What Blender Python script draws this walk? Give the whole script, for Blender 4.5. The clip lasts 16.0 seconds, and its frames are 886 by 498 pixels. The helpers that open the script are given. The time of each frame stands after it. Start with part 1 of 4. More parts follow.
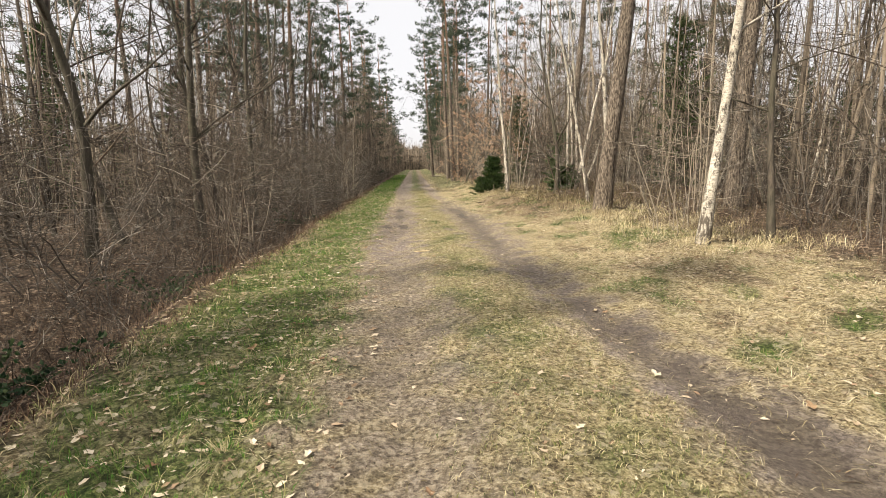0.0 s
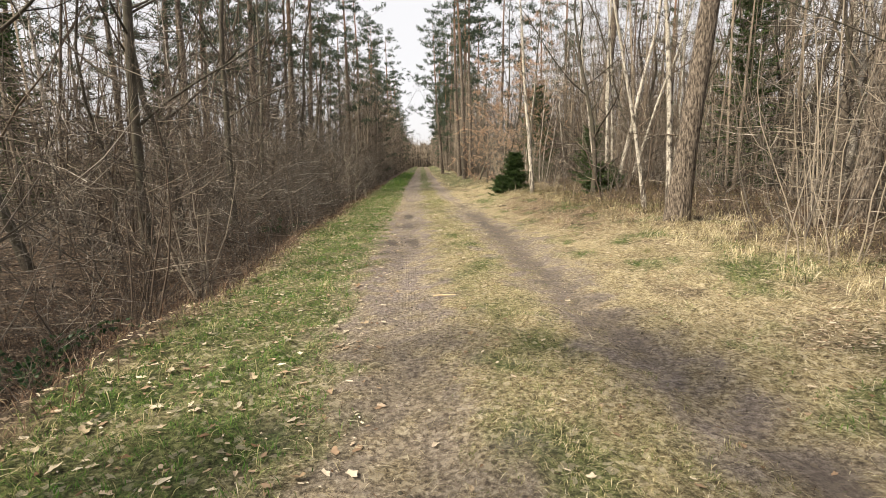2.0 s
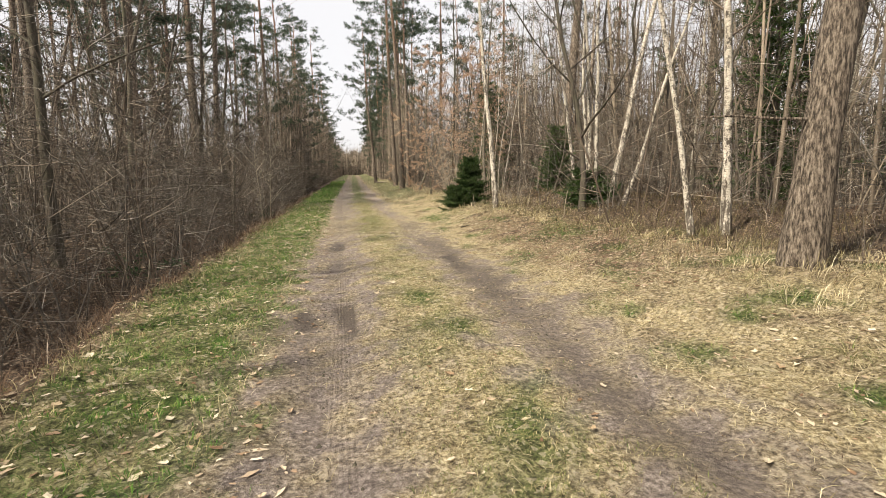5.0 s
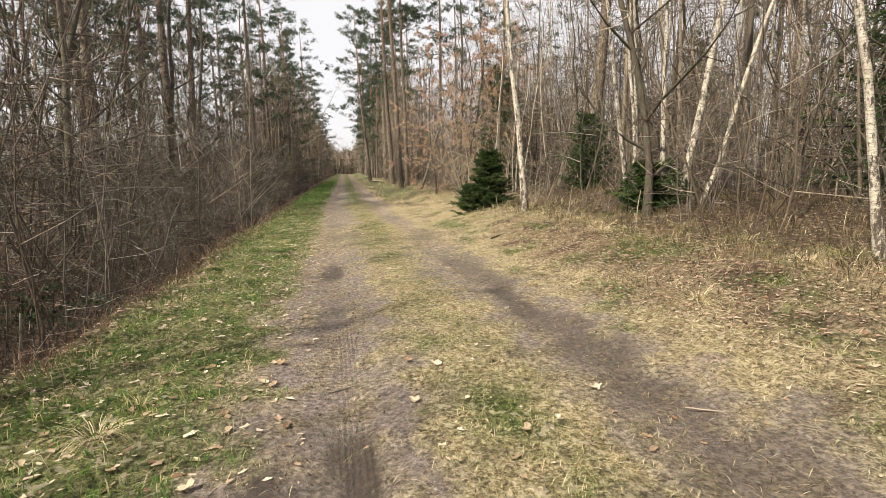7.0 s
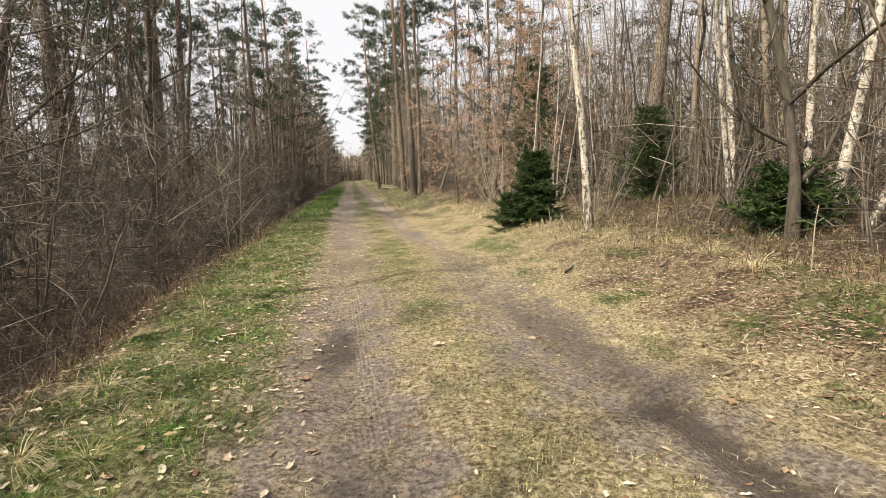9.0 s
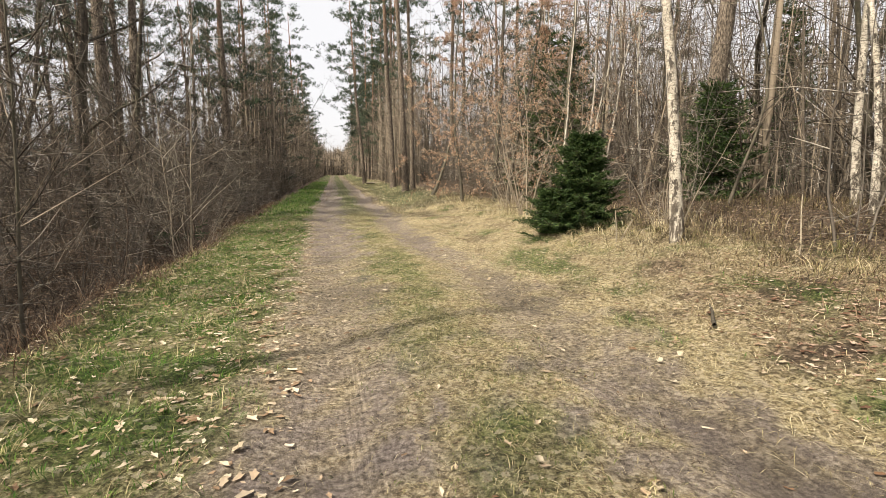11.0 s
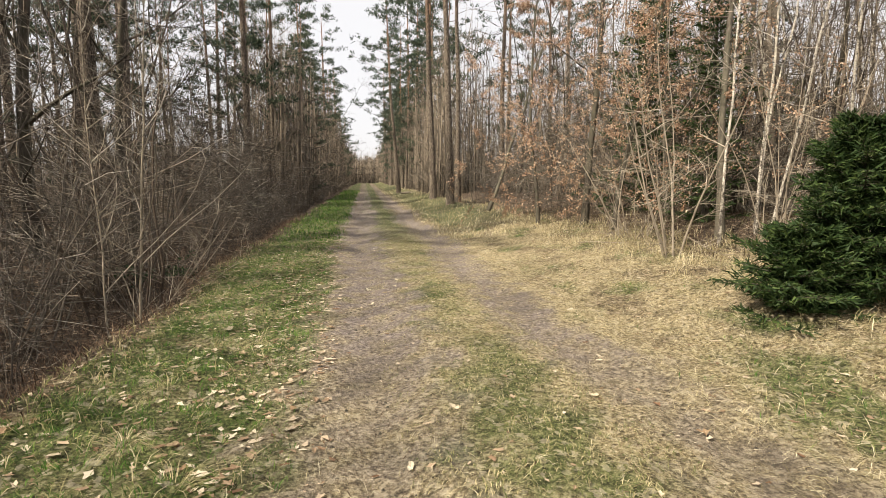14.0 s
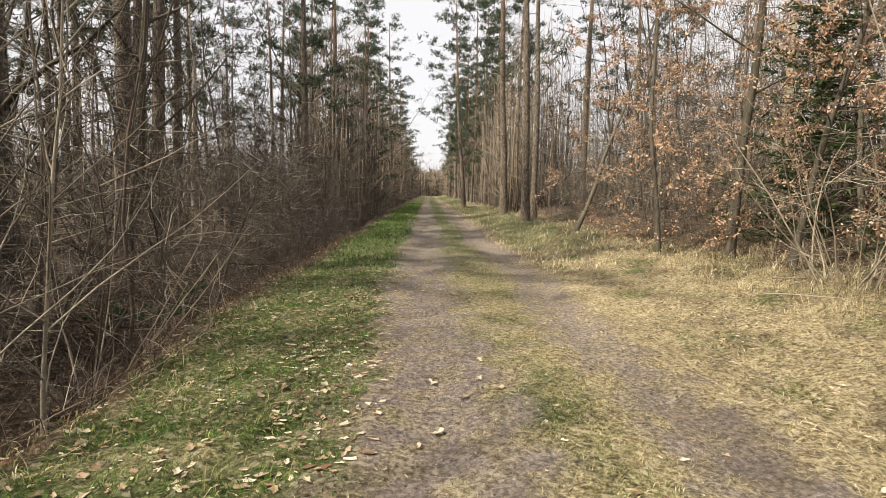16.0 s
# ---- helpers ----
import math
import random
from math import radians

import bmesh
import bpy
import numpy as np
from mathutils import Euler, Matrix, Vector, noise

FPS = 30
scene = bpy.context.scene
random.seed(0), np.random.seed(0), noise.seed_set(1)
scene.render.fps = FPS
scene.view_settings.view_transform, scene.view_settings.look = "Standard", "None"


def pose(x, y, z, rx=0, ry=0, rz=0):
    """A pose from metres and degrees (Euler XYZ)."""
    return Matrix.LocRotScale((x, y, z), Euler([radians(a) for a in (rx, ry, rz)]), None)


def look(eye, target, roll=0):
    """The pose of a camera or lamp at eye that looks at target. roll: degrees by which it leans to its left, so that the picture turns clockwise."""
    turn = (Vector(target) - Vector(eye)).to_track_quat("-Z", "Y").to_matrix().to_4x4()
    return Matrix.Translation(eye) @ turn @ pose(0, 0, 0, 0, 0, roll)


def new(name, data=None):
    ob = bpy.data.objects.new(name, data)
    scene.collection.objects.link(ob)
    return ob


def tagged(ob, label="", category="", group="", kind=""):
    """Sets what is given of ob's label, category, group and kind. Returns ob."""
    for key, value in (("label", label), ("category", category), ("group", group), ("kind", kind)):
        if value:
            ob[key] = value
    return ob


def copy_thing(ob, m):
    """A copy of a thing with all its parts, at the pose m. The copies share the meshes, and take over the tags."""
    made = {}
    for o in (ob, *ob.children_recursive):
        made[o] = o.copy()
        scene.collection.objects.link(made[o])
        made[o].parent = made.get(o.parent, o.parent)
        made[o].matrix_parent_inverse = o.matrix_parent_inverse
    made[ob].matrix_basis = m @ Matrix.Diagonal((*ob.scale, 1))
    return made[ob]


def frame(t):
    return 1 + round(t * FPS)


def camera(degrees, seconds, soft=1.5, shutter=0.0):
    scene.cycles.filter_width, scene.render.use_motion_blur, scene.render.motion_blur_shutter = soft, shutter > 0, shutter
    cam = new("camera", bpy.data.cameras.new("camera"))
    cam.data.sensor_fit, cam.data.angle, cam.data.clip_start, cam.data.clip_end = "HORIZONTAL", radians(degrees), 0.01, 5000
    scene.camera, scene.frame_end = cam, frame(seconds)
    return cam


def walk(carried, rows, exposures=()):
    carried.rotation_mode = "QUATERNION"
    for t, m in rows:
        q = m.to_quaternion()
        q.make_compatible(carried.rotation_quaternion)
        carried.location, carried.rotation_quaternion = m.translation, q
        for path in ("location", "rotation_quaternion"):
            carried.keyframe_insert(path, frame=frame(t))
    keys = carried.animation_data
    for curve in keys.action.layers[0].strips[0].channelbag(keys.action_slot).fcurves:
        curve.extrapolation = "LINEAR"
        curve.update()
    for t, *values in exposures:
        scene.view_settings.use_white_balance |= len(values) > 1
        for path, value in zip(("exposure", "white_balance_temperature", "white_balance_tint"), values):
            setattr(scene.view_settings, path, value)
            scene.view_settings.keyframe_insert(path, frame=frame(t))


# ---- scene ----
cam = camera(81.4, 16.0, soft=0.65)
PATH = [
    (0, (-0.017, -0.13, 1.439), (0.138, 1.841, 1.14), -0.4),
    (0.5, (-0.073, 0.681, 1.478), (0.069, 2.654, 1.189), -0.3),
    (1, (-0.074, 1.524, 1.493), (0.052, 3.498, 1.194), -0.3),
    (1.5, (-0.12, 2.36, 1.493), (-0.01, 4.333, 1.187), -0.3),
    (2, (-0.049, 3.186, 1.471), (0.077, 5.158, 1.161), -0.3),
    (2.5, (-0.073, 4.036, 1.467), (0.109, 6.003, 1.153), -0.3),
    (3, (-0.015, 4.821, 1.48), (0.236, 6.784, 1.189), -0.3),
    (3.5, (0.01, 5.618, 1.523), (0.318, 7.573, 1.235), -0.4),
    (4, (-0.003, 6.441, 1.518), (0.344, 8.39, 1.233), -0.2),
    (6.5, (-0.006, 10.538, 1.456), (0.402, 12.475, 1.175), -1.0),
    (7, (-0.049, 11.36, 1.459), (0.36, 13.296, 1.171), -1.0),
    (7.5, (-0.032, 12.188, 1.44), (0.368, 14.128, 1.164), -1.2),
    (8, (-0.063, 13.005, 1.468), (0.333, 14.946, 1.193), -1.1),
    (8.5, (-0.097, 13.866, 1.454), (0.287, 15.81, 1.188), -1.1),
    (9, (-0.039, 14.723, 1.486), (0.345, 16.668, 1.222), -1.2),
    (11.5, (-0.08, 18.933, 1.342), (0.393, 20.856, 1.065), 0.2),
    (12, (-0.113, 19.727, 1.352), (0.38, 21.649, 1.102), 0.2),
    (12.5, (-0.106, 20.565, 1.39), (0.401, 22.485, 1.152), 0.2),
    (13, (-0.098, 21.361, 1.442), (0.395, 23.285, 1.211), 0.2),
    (13.5, (-0.053, 22.146, 1.481), (0.394, 24.08, 1.239), 0.3),
    (14, (-0.092, 22.931, 1.484), (0.252, 24.886, 1.239), 0.4),
    (14.5, (-0.057, 23.687, 1.504), (0.196, 25.655, 1.252), 0.5),
    (15, (-0.082, 24.516, 1.491), (0.106, 26.493, 1.255), 0.9),
    (15.5, (-0.042, 25.349, 1.478), (0.103, 27.333, 1.268), 0.9),
    (16, (-0.046, 26.189, 1.494), (0.063, 28.176, 1.296), 1.3),
]
walk(cam, [(t, look(eye, target, roll)) for t, eye, target, roll in PATH])

# ---------------------------------------------------------------- light
SUN_AZ, SUN_EL = radians(241), radians(50)      # clockwise from +y
scene.view_settings.exposure = 1.08
world = bpy.data.worlds.new("sky")
scene.world = world
world.use_nodes = True
wn = world.node_tree.nodes
wl = world.node_tree.links
sky = wn.new("ShaderNodeTexSky")
sky.sky_type, sky.sun_disc = "NISHITA", False
sky.sun_elevation, sky.sun_rotation = SUN_EL, SUN_AZ
sky.air_density, sky.dust_density, sky.ozone_density = 1.0, 4.0, 1.0
haze = wn.new("ShaderNodeMix")               # thin bright cloud veil
haze.data_type = "RGBA"
haze.inputs[0].default_value = 0.84
haze.inputs[7].default_value = (8.4, 8.2, 8.2, 1)
wl.new(sky.outputs[0], haze.inputs[6])
wl.new(haze.outputs[2], wn["Background"].inputs[0])
wn["Background"].inputs[1].default_value = 0.062
sun = new("sun", bpy.data.lights.new("sun", "SUN"))
sun.data.energy, sun.data.angle, sun.data.color = 5.0, radians(1.5), (1.0, 0.89, 0.71)
toward = Vector((math.sin(SUN_AZ) * math.cos(SUN_EL), math.cos(SUN_AZ) * math.cos(SUN_EL), math.sin(SUN_EL)))
sun.matrix_world = look(toward * 60, (0, 0, 0))


# ---------------------------------------------------------------- materials
def material(name, rough=0.85):
    m = bpy.data.materials.new(name)
    m.use_nodes = True
    b = m.node_tree.nodes["Principled BSDF"]
    b.inputs["Roughness"].default_value = rough
    b.inputs["Specular IOR Level"].default_value = 0.25
    return m, m.node_tree.nodes, m.node_tree.links, b


def ramp(n, l, source, stops):
    r = n.new("ShaderNodeValToRGB")
    while len(r.color_ramp.elements) < len(stops):
        r.color_ramp.elements.new(0.5)
    for e, (p, c) in zip(r.color_ramp.elements, stops):
        e.position = p
        e.color = (*c, 1) if len(c) == 3 else c
    l.new(source, r.inputs[0])
    return r.outputs[0]


def grey(v):
    return (v, v, v)


def mixed(n, l, fac, a, b, kind="MIX"):
    x = n.new("ShaderNodeMix")
    x.data_type, x.blend_type = "RGBA", kind
    for sock, val in ((x.inputs[0], fac), (x.inputs[6], a), (x.inputs[7], b)):
        if isinstance(val, (int, float)):
            sock.default_value = val
        elif isinstance(val, tuple):
            sock.default_value = (*val, 1)
        else:
            l.new(val, sock)
    return x.outputs[2]


def noisy(n, l, scale, detail=4, rough=0.6, stretch=None, coord="Object"):
    tc = n.new("ShaderNodeTexCoord")
    t = n.new("ShaderNodeTexNoise")
    t.inputs["Scale"].default_value = scale
    t.inputs["Detail"].default_value = detail
    t.inputs["Roughness"].default_value = rough
    out = tc.outputs[coord]
    if stretch:
        mp = n.new("ShaderNodeMapping")
        mp.inputs["Scale"].default_value = stretch
        l.new(out, mp.inputs[0])
        out = mp.outputs[0]
    l.new(out, t.inputs[0])
    return t.outputs[0]


def bumped(n, l, b, height, strength, distance):
    bp = n.new("ShaderNodeBump")
    bp.inputs["Strength"].default_value = strength
    bp.inputs["Distance"].default_value = distance
    l.new(height, bp.inputs["Height"])
    l.new(bp.outputs[0], b.inputs["Normal"])


def bark(name, dark, light, moss=None, fine=18, relief=0.03, stretch=(1, 1, 0.22)):
    m, n, l, b = material(name, 0.9)
    a = noisy(n, l, fine, 6, 0.65, stretch)
    c = ramp(n, l, a, [(0.32, dark), (0.68, light)])
    big = noisy(n, l, 1.3, 3)
    c = mixed(n, l, ramp(n, l, big, [(0.35, grey(0.0)), (0.75, grey(0.55))]), c, moss or tuple(v * 0.6 for v in light))
    info = n.new("ShaderNodeObjectInfo")
    c = mixed(n, l, 0.45, c, ramp(n, l, info.outputs["Random"], [(0, grey(0.6)), (1, grey(1.0))]), "MULTIPLY")
    l.new(c, b.inputs["Base Color"])
    bumped(n, l, b, a, 0.9, relief)
    return m


def bark_of_pine():
    m, n, l, b = material("pine_bark", 0.9)
    a = noisy(n, l, 36, 7, 0.7, (1, 1, 0.24))
    low = ramp(n, l, a, [(0.40, (0.03, 0.024, 0.019)), (0.5, (0.125, 0.10, 0.078)), (0.62, (0.28, 0.235, 0.19))])
    high = ramp(n, l, a, [(0.3, (0.12, 0.06, 0.035)), (0.7, (0.33, 0.18, 0.105))])
    tc = n.new("ShaderNodeTexCoord")
    sep = n.new("ShaderNodeSeparateXYZ")
    l.new(tc.outputs["Object"], sep.inputs[0])
    mr = n.new("ShaderNodeMapRange")
    mr.inputs[1].default_value, mr.inputs[2].default_value = 9.0, 17.0
    l.new(sep.outputs[2], mr.inputs[0])
    c = mixed(n, l, mr.outputs[0], low, high)
    l.new(c, b.inputs["Base Color"])
    bumped(n, l, b, a, 1.0, 0.06)
    return m


def bark_of_birch():
    m, n, l, b = material("birch_bark", 0.75)
    rings = noisy(n, l, 10, 6, 0.8, (1.6, 1.6, 6.0))
    c = ramp(n, l, rings, [(0.36, (0.05, 0.04, 0.032)), (0.45, (0.34, 0.305, 0.26)), (0.62, (0.62, 0.58, 0.51))])
    stain = noisy(n, l, 1.1, 4)
    c = mixed(n, l, ramp(n, l, stain, [(0.42, grey(0)), (0.7, grey(0.5))]), c, (0.24, 0.215, 0.15))
    blot = noisy(n, l, 5.0, 7, 0.8, (1.5, 1.5, 0.75))
    c = mixed(n, l, ramp(n, l, blot, [(0.52, grey(0)), (0.57, grey(0.95))]), c, (0.045, 0.037, 0.03))
    tc = n.new("ShaderNodeTexCoord")
    sep = n.new("ShaderNodeSeparateXYZ")
    l.new(tc.outputs["Object"], sep.inputs[0])
    foot = ramp(n, l, sep.outputs[2], [(0.0, grey(0.16)), (0.9, grey(0.0))])
    add = n.new("ShaderNodeMath")
    add.operation = "ADD"
    l.new(noisy(n, l, 9, 5, 0.75, (1.6, 1.6, 0.5)), add.inputs[0])
    l.new(foot, add.inputs[1])
    c = mixed(n, l, ramp(n, l, add.outputs[0], [(0.56, grey(0)), (0.62, grey(0.9))]), c, (0.06, 0.048, 0.038))
    l.new(c, b.inputs["Base Color"])
    bumped(n, l, b, rings, 0.8, 0.015)
    return m


def twiggy(name, stops, rough=0.8, by="island", leafy=False):
    m, n, l, b = material(name, rough)
    if by == "island":
        g = n.new("ShaderNodeNewGeometry")
        out = g.outputs["Random Per Island"]
    else:
        g = n.new("ShaderNodeObjectInfo")
        out = g.outputs["Random"]
    c = ramp(n, l, out, stops)
    fine = noisy(n, l, 25, 3)
    c = mixed(n, l, 0.5, c, ramp(n, l, fine, [(0.3, grey(0.55)), (0.7, grey(1.0))]), "MULTIPLY")
    l.new(c, b.inputs["Base Color"])
    if leafy:
        b.inputs["Specular IOR Level"].default_value = 0.15
        tr = n.new("ShaderNodeBsdfTranslucent")
        l.new(c, tr.inputs[0])
        mx = n.new("ShaderNodeMixShader")
        mx.inputs[0].default_value = 0.3
        l.new(b.outputs[0], mx.inputs[1])
        l.new(tr.outputs[0], mx.inputs[2])
        l.new(mx.outputs[0], n["Material Output"].inputs[0])
    return m


M_PINE = bark_of_pine()
M_BIRCH = bark_of_birch()
M_DARK = bark("dark_bark", (0.025, 0.021, 0.018), (0.11, 0.09, 0.073), (0.075, 0.08, 0.045))
M_GREYBARK = bark("grey_bark", (0.05, 0.043, 0.035), (0.165, 0.142, 0.115), (0.105, 0.11, 0.065), 22, 0.012)
M_PALE = bark("pale_bark", (0.17, 0.14, 0.105), (0.42, 0.365, 0.29), (0.24, 0.22, 0.15), 30, 0.006, (1, 1, 0.5))
# Twigs and grey twigs: dark and pale ends paint shaded and sunlit wood.
M_TWIG = twiggy("twigs", [(0, (0.025, 0.019, 0.015)), (0.5, (0.07, 0.052, 0.039)), (0.82, (0.15, 0.117, 0.087)), (1, (0.46, 0.39, 0.31))])
M_TWIGGREY = twiggy("grey_twigs", [(0, (0.03, 0.026, 0.022)), (0.5, (0.09, 0.077, 0.064)), (0.82, (0.19, 0.168, 0.142)), (1, (0.50, 0.455, 0.40))])
M_TWIGDARK = twiggy("dark_twigs", [(0, (0.02, 0.016, 0.013)), (0.6, (0.06, 0.047, 0.036)), (1, (0.17, 0.135, 0.10))])
M_TWIGPALE = twiggy("pale_twigs", [(0, (0.12, 0.10, 0.078)), (0.6, (0.27, 0.23, 0.18)), (1, (0.46, 0.41, 0.335))])
M_NEEDLE = twiggy("pine_needles", [(0, (0.028, 0.045, 0.03)), (0.6, (0.055, 0.078, 0.048)), (1, (0.12, 0.14, 0.085))], 0.6, leafy=True)
M_SPRUCE = twiggy("spruce_needles", [(0, (0.018, 0.036, 0.013)), (0.6, (0.04, 0.072, 0.022)), (1, (0.09, 0.13, 0.04))], 0.6, leafy=True)
M_BEECH = twiggy("withered_leaves", [(0, (0.23, 0.13, 0.08)), (0.5, (0.41, 0.262, 0.178)), (1, (0.64, 0.505, 0.375))], 0.7, leafy=True)
M_FALLEN = twiggy("fallen_leaves", [(0, (0.30, 0.20, 0.12)), (0.4, (0.42, 0.33, 0.22)), (1, (0.62, 0.56, 0.44))], 0.75, "object", True)
M_LITTER = twiggy("leaf_litter", [(0, (0.17, 0.10, 0.06)), (0.4, (0.40, 0.29, 0.195)), (1, (0.78, 0.69, 0.55))], 0.8, leafy=True)
M_GREEN = twiggy("green_grass", [(0, (0.03, 0.08, 0.013)), (0.55, (0.085, 0.19, 0.028)), (0.84, (0.17, 0.26, 0.052)), (1, (0.48, 0.42, 0.22))], 0.6, leafy=True)
M_MIXED = twiggy("worn_grass", [(0, (0.08, 0.115, 0.03)), (0.35, (0.185, 0.20, 0.07)), (0.6, (0.33, 0.285, 0.145)), (1, (0.62, 0.54, 0.34))], 0.7, leafy=True)
M_STRAW = twiggy("dry_grass", [(0, (0.22, 0.18, 0.09)), (0.5, (0.52, 0.445, 0.26)), (1, (0.84, 0.76, 0.56))], 0.7, leafy=True)
M_BRACKEN = twiggy("dead_bracken", [(0, (0.04, 0.024, 0.016)), (0.5, (0.11, 0.066, 0.042)), (1, (0.28, 0.20, 0.135))], 0.8, leafy=True)
M_HEATH = twiggy("dwarf_shrub", [(0, (0.04, 0.031, 0.022)), (0.45, (0.105, 0.082, 0.05)), (0.75, (0.16, 0.15, 0.06)), (1, (0.36, 0.27, 0.17))], 0.75, leafy=True)
M_EVERGREEN = twiggy("bramble_leaves", [(0, (0.012, 0.03, 0.014)), (0.6, (0.035, 0.075, 0.03)), (1, (0.10, 0.13, 0.06))], 0.45, leafy=True)
M_LEAFBROWN = twiggy("brown_leaves", [(0, (0.13, 0.07, 0.045)), (0.5, (0.33, 0.21, 0.15)), (1, (0.60, 0.46, 0.37))], 0.8, leafy=True)
M_FARWOOD = twiggy("far_brush", [(0, (0.035, 0.028, 0.021)), (0.5, (0.10, 0.08, 0.06)), (1, (0.22, 0.18, 0.135))])
M_CUT = twiggy("bare_wood", [(0, (0.5, 0.38, 0.22)), (1, (0.62, 0.5, 0.32))])


def ground_material():
    m, n, l, b = material("forest_ground", 0.95)

    def mask(name):
        a = n.new("ShaderNodeAttribute")
        a.attribute_name = name
        return a.outputs["Fac"]
    fine = noisy(n, l, 26, 8, 0.82)
    mid = noisy(n, l, 6, 7, 0.75)
    big = noisy(n, l, 0.8, 4)
    litter = ramp(n, l, fine, [(0.38, (0.035, 0.024, 0.017)), (0.5, (0.13, 0.09, 0.062)), (0.62, (0.38, 0.285, 0.205))])
    litter = mixed(n, l, ramp(n, l, mid, [(0.35, grey(0.0)), (0.7, grey(0.6))]), litter, (0.075, 0.05, 0.035))
    straw = ramp(n, l, fine, [(0.40, (0.10, 0.075, 0.04)), (0.49, (0.44, 0.355, 0.195)), (0.58, (0.84, 0.73, 0.49))])
    straw = mixed(n, l, ramp(n, l, mid, [(0.4, grey(0.0)), (0.7, grey(0.55))]), straw, (0.22, 0.175, 0.10))
    green = ramp(n, l, fine, [(0.38, (0.018, 0.034, 0.008)), (0.5, (0.085, 0.135, 0.027)), (0.63, (0.27, 0.295, 0.095))])
    sand = ramp(n, l, fine, [(0.38, (0.075, 0.061, 0.056)), (0.5, (0.255, 0.212, 0.195)), (0.61, (0.54, 0.47, 0.435))])
    sand = mixed(n, l, ramp(n, l, mid, [(0.35, grey(0.0)), (0.7, grey(0.6))]), sand, (0.23, 0.19, 0.16))
    wet_shade = ramp(n, l, fine, [(0.3, (0.05, 0.04, 0.034)), (0.7, (0.15, 0.12, 0.10))])
    tc = n.new("ShaderNodeTexCoord")
    warp = n.new("ShaderNodeTexNoise")
    warp.inputs["Scale"].default_value = 30
    l.new(tc.outputs["Object"], warp.inputs[0])
    bent = n.new("ShaderNodeVectorMath")
    bent.operation = "MULTIPLY_ADD"
    bent.inputs[1].default_value = (0.05, 0.05, 0.05)
    l.new(warp.outputs["Color"], bent.inputs[0])
    l.new(tc.outputs["Object"], bent.inputs[2])

    def chips(scale):
        v = n.new("ShaderNodeTexVoronoi")
        v.inputs["Scale"].default_value = scale
        l.new(bent.outputs[0], v.inputs["Vector"])
        sepc = n.new("ShaderNodeSeparateColor")
        l.new(v.outputs["Color"], sepc.inputs[0])
        return v.outputs["Distance"], sepc.outputs[0]
    d1, chip1 = chips(26)
    d2, chip2 = chips(62)
    litter = mixed(n, l, 0.9, litter, ramp(n, l, chip1, [(0.0, grey(0.4)), (0.6, grey(0.85)), (0.9, grey(1.0))]), "MULTIPLY")
    litter = mixed(n, l, ramp(n, l, chip1, [(0.88, grey(0.0)), (0.94, grey(0.7))]), litter, (0.42, 0.32, 0.23))
    straw = mixed(n, l, 0.85, straw, ramp(n, l, chip2, [(0.0, grey(0.35)), (0.5, grey(0.85)), (0.9, grey(1.0))]), "MULTIPLY")
    straw = mixed(n, l, ramp(n, l, chip1, [(0.87, grey(0.0)), (0.93, grey(0.6))]), straw, (0.60, 0.52, 0.38))
    green = mixed(n, l, 0.8, green, ramp(n, l, chip2, [(0.0, grey(0.3)), (0.6, grey(0.8)), (0.95, grey(1.0))]), "MULTIPLY")
    green = mixed(n, l, ramp(n, l, chip1, [(0.86, grey(0.0)), (0.93, grey(0.6))]), green, (0.50, 0.45, 0.33))
    c = mixed(n, l, mask("straw"), litter, straw)
    c = mixed(n, l, mask("green"), c, green)
    sand = mixed(n, l, 0.6, sand, ramp(n, l, chip2, [(0.0, grey(0.55)), (0.5, grey(0.92)), (0.9, grey(1.0))]), "MULTIPLY")
    sand = mixed(n, l, ramp(n, l, chip1, [(0.91, grey(0.0)), (0.95, grey(0.5))]), sand, (0.46, 0.38, 0.28))
    c = mixed(n, l, mask("sand"), c, sand)
    # One dark tone serves damp soil and the shade painted on the track.
    c = mixed(n, l, mask("wet_shade"), c, wet_shade)
    c = mixed(n, l, 0.5, c, ramp(n, l, big, [(0.3, grey(0.75)), (0.7, grey(1.0))]), "MULTIPLY")
    clump = noisy(n, l, 13, 5, 0.7, (1.0, 0.7, 1.0))
    worn = ramp(n, l, mask("sand"), [(0.3, grey(0.75)), (0.9, grey(0.3))])
    c = mixed(n, l, worn, c, ramp(n, l, clump, [(0.40, grey(0.5)), (0.5, grey(0.95)), (0.62, grey(1.0))]), "MULTIPLY")
    l.new(c, b.inputs["Base Color"])
    rr = ramp(n, l, mask("wet_shade"), [(0, grey(0.95)), (1, grey(0.62))])
    l.new(rr, b.inputs["Roughness"])
    lines = n.new("ShaderNodeTexWave")
    lines.bands_direction = "X"
    lines.inputs["Scale"].default_value = 9.0
    lines.inputs["Distortion"].default_value = 1.2
    l.new(tc.outputs["Object"], lines.inputs[0])

    def math2(kind, p, q):
        o = n.new("ShaderNodeMath")
        o.operation = kind
        for sock, val in zip(o.inputs, (p, q)):
            if isinstance(val, float):
                sock.default_value = val
            else:
                l.new(val, sock)
        return o.outputs[0]
    total = math2("ADD", fine, mid)
    total = math2("ADD", total, math2("MULTIPLY", chip1, 0.45))
    total = math2("ADD", total, math2("MULTIPLY", chip2, 0.3))
    total = math2("ADD", total, math2("MULTIPLY", math2("MULTIPLY", lines.outputs["Fac"], math2("MULTIPLY", mask("tread"), mid)), 0.32))
    bumped(n, l, b, total, 1.0, 0.05)
    return m


M_GROUND = ground_material()

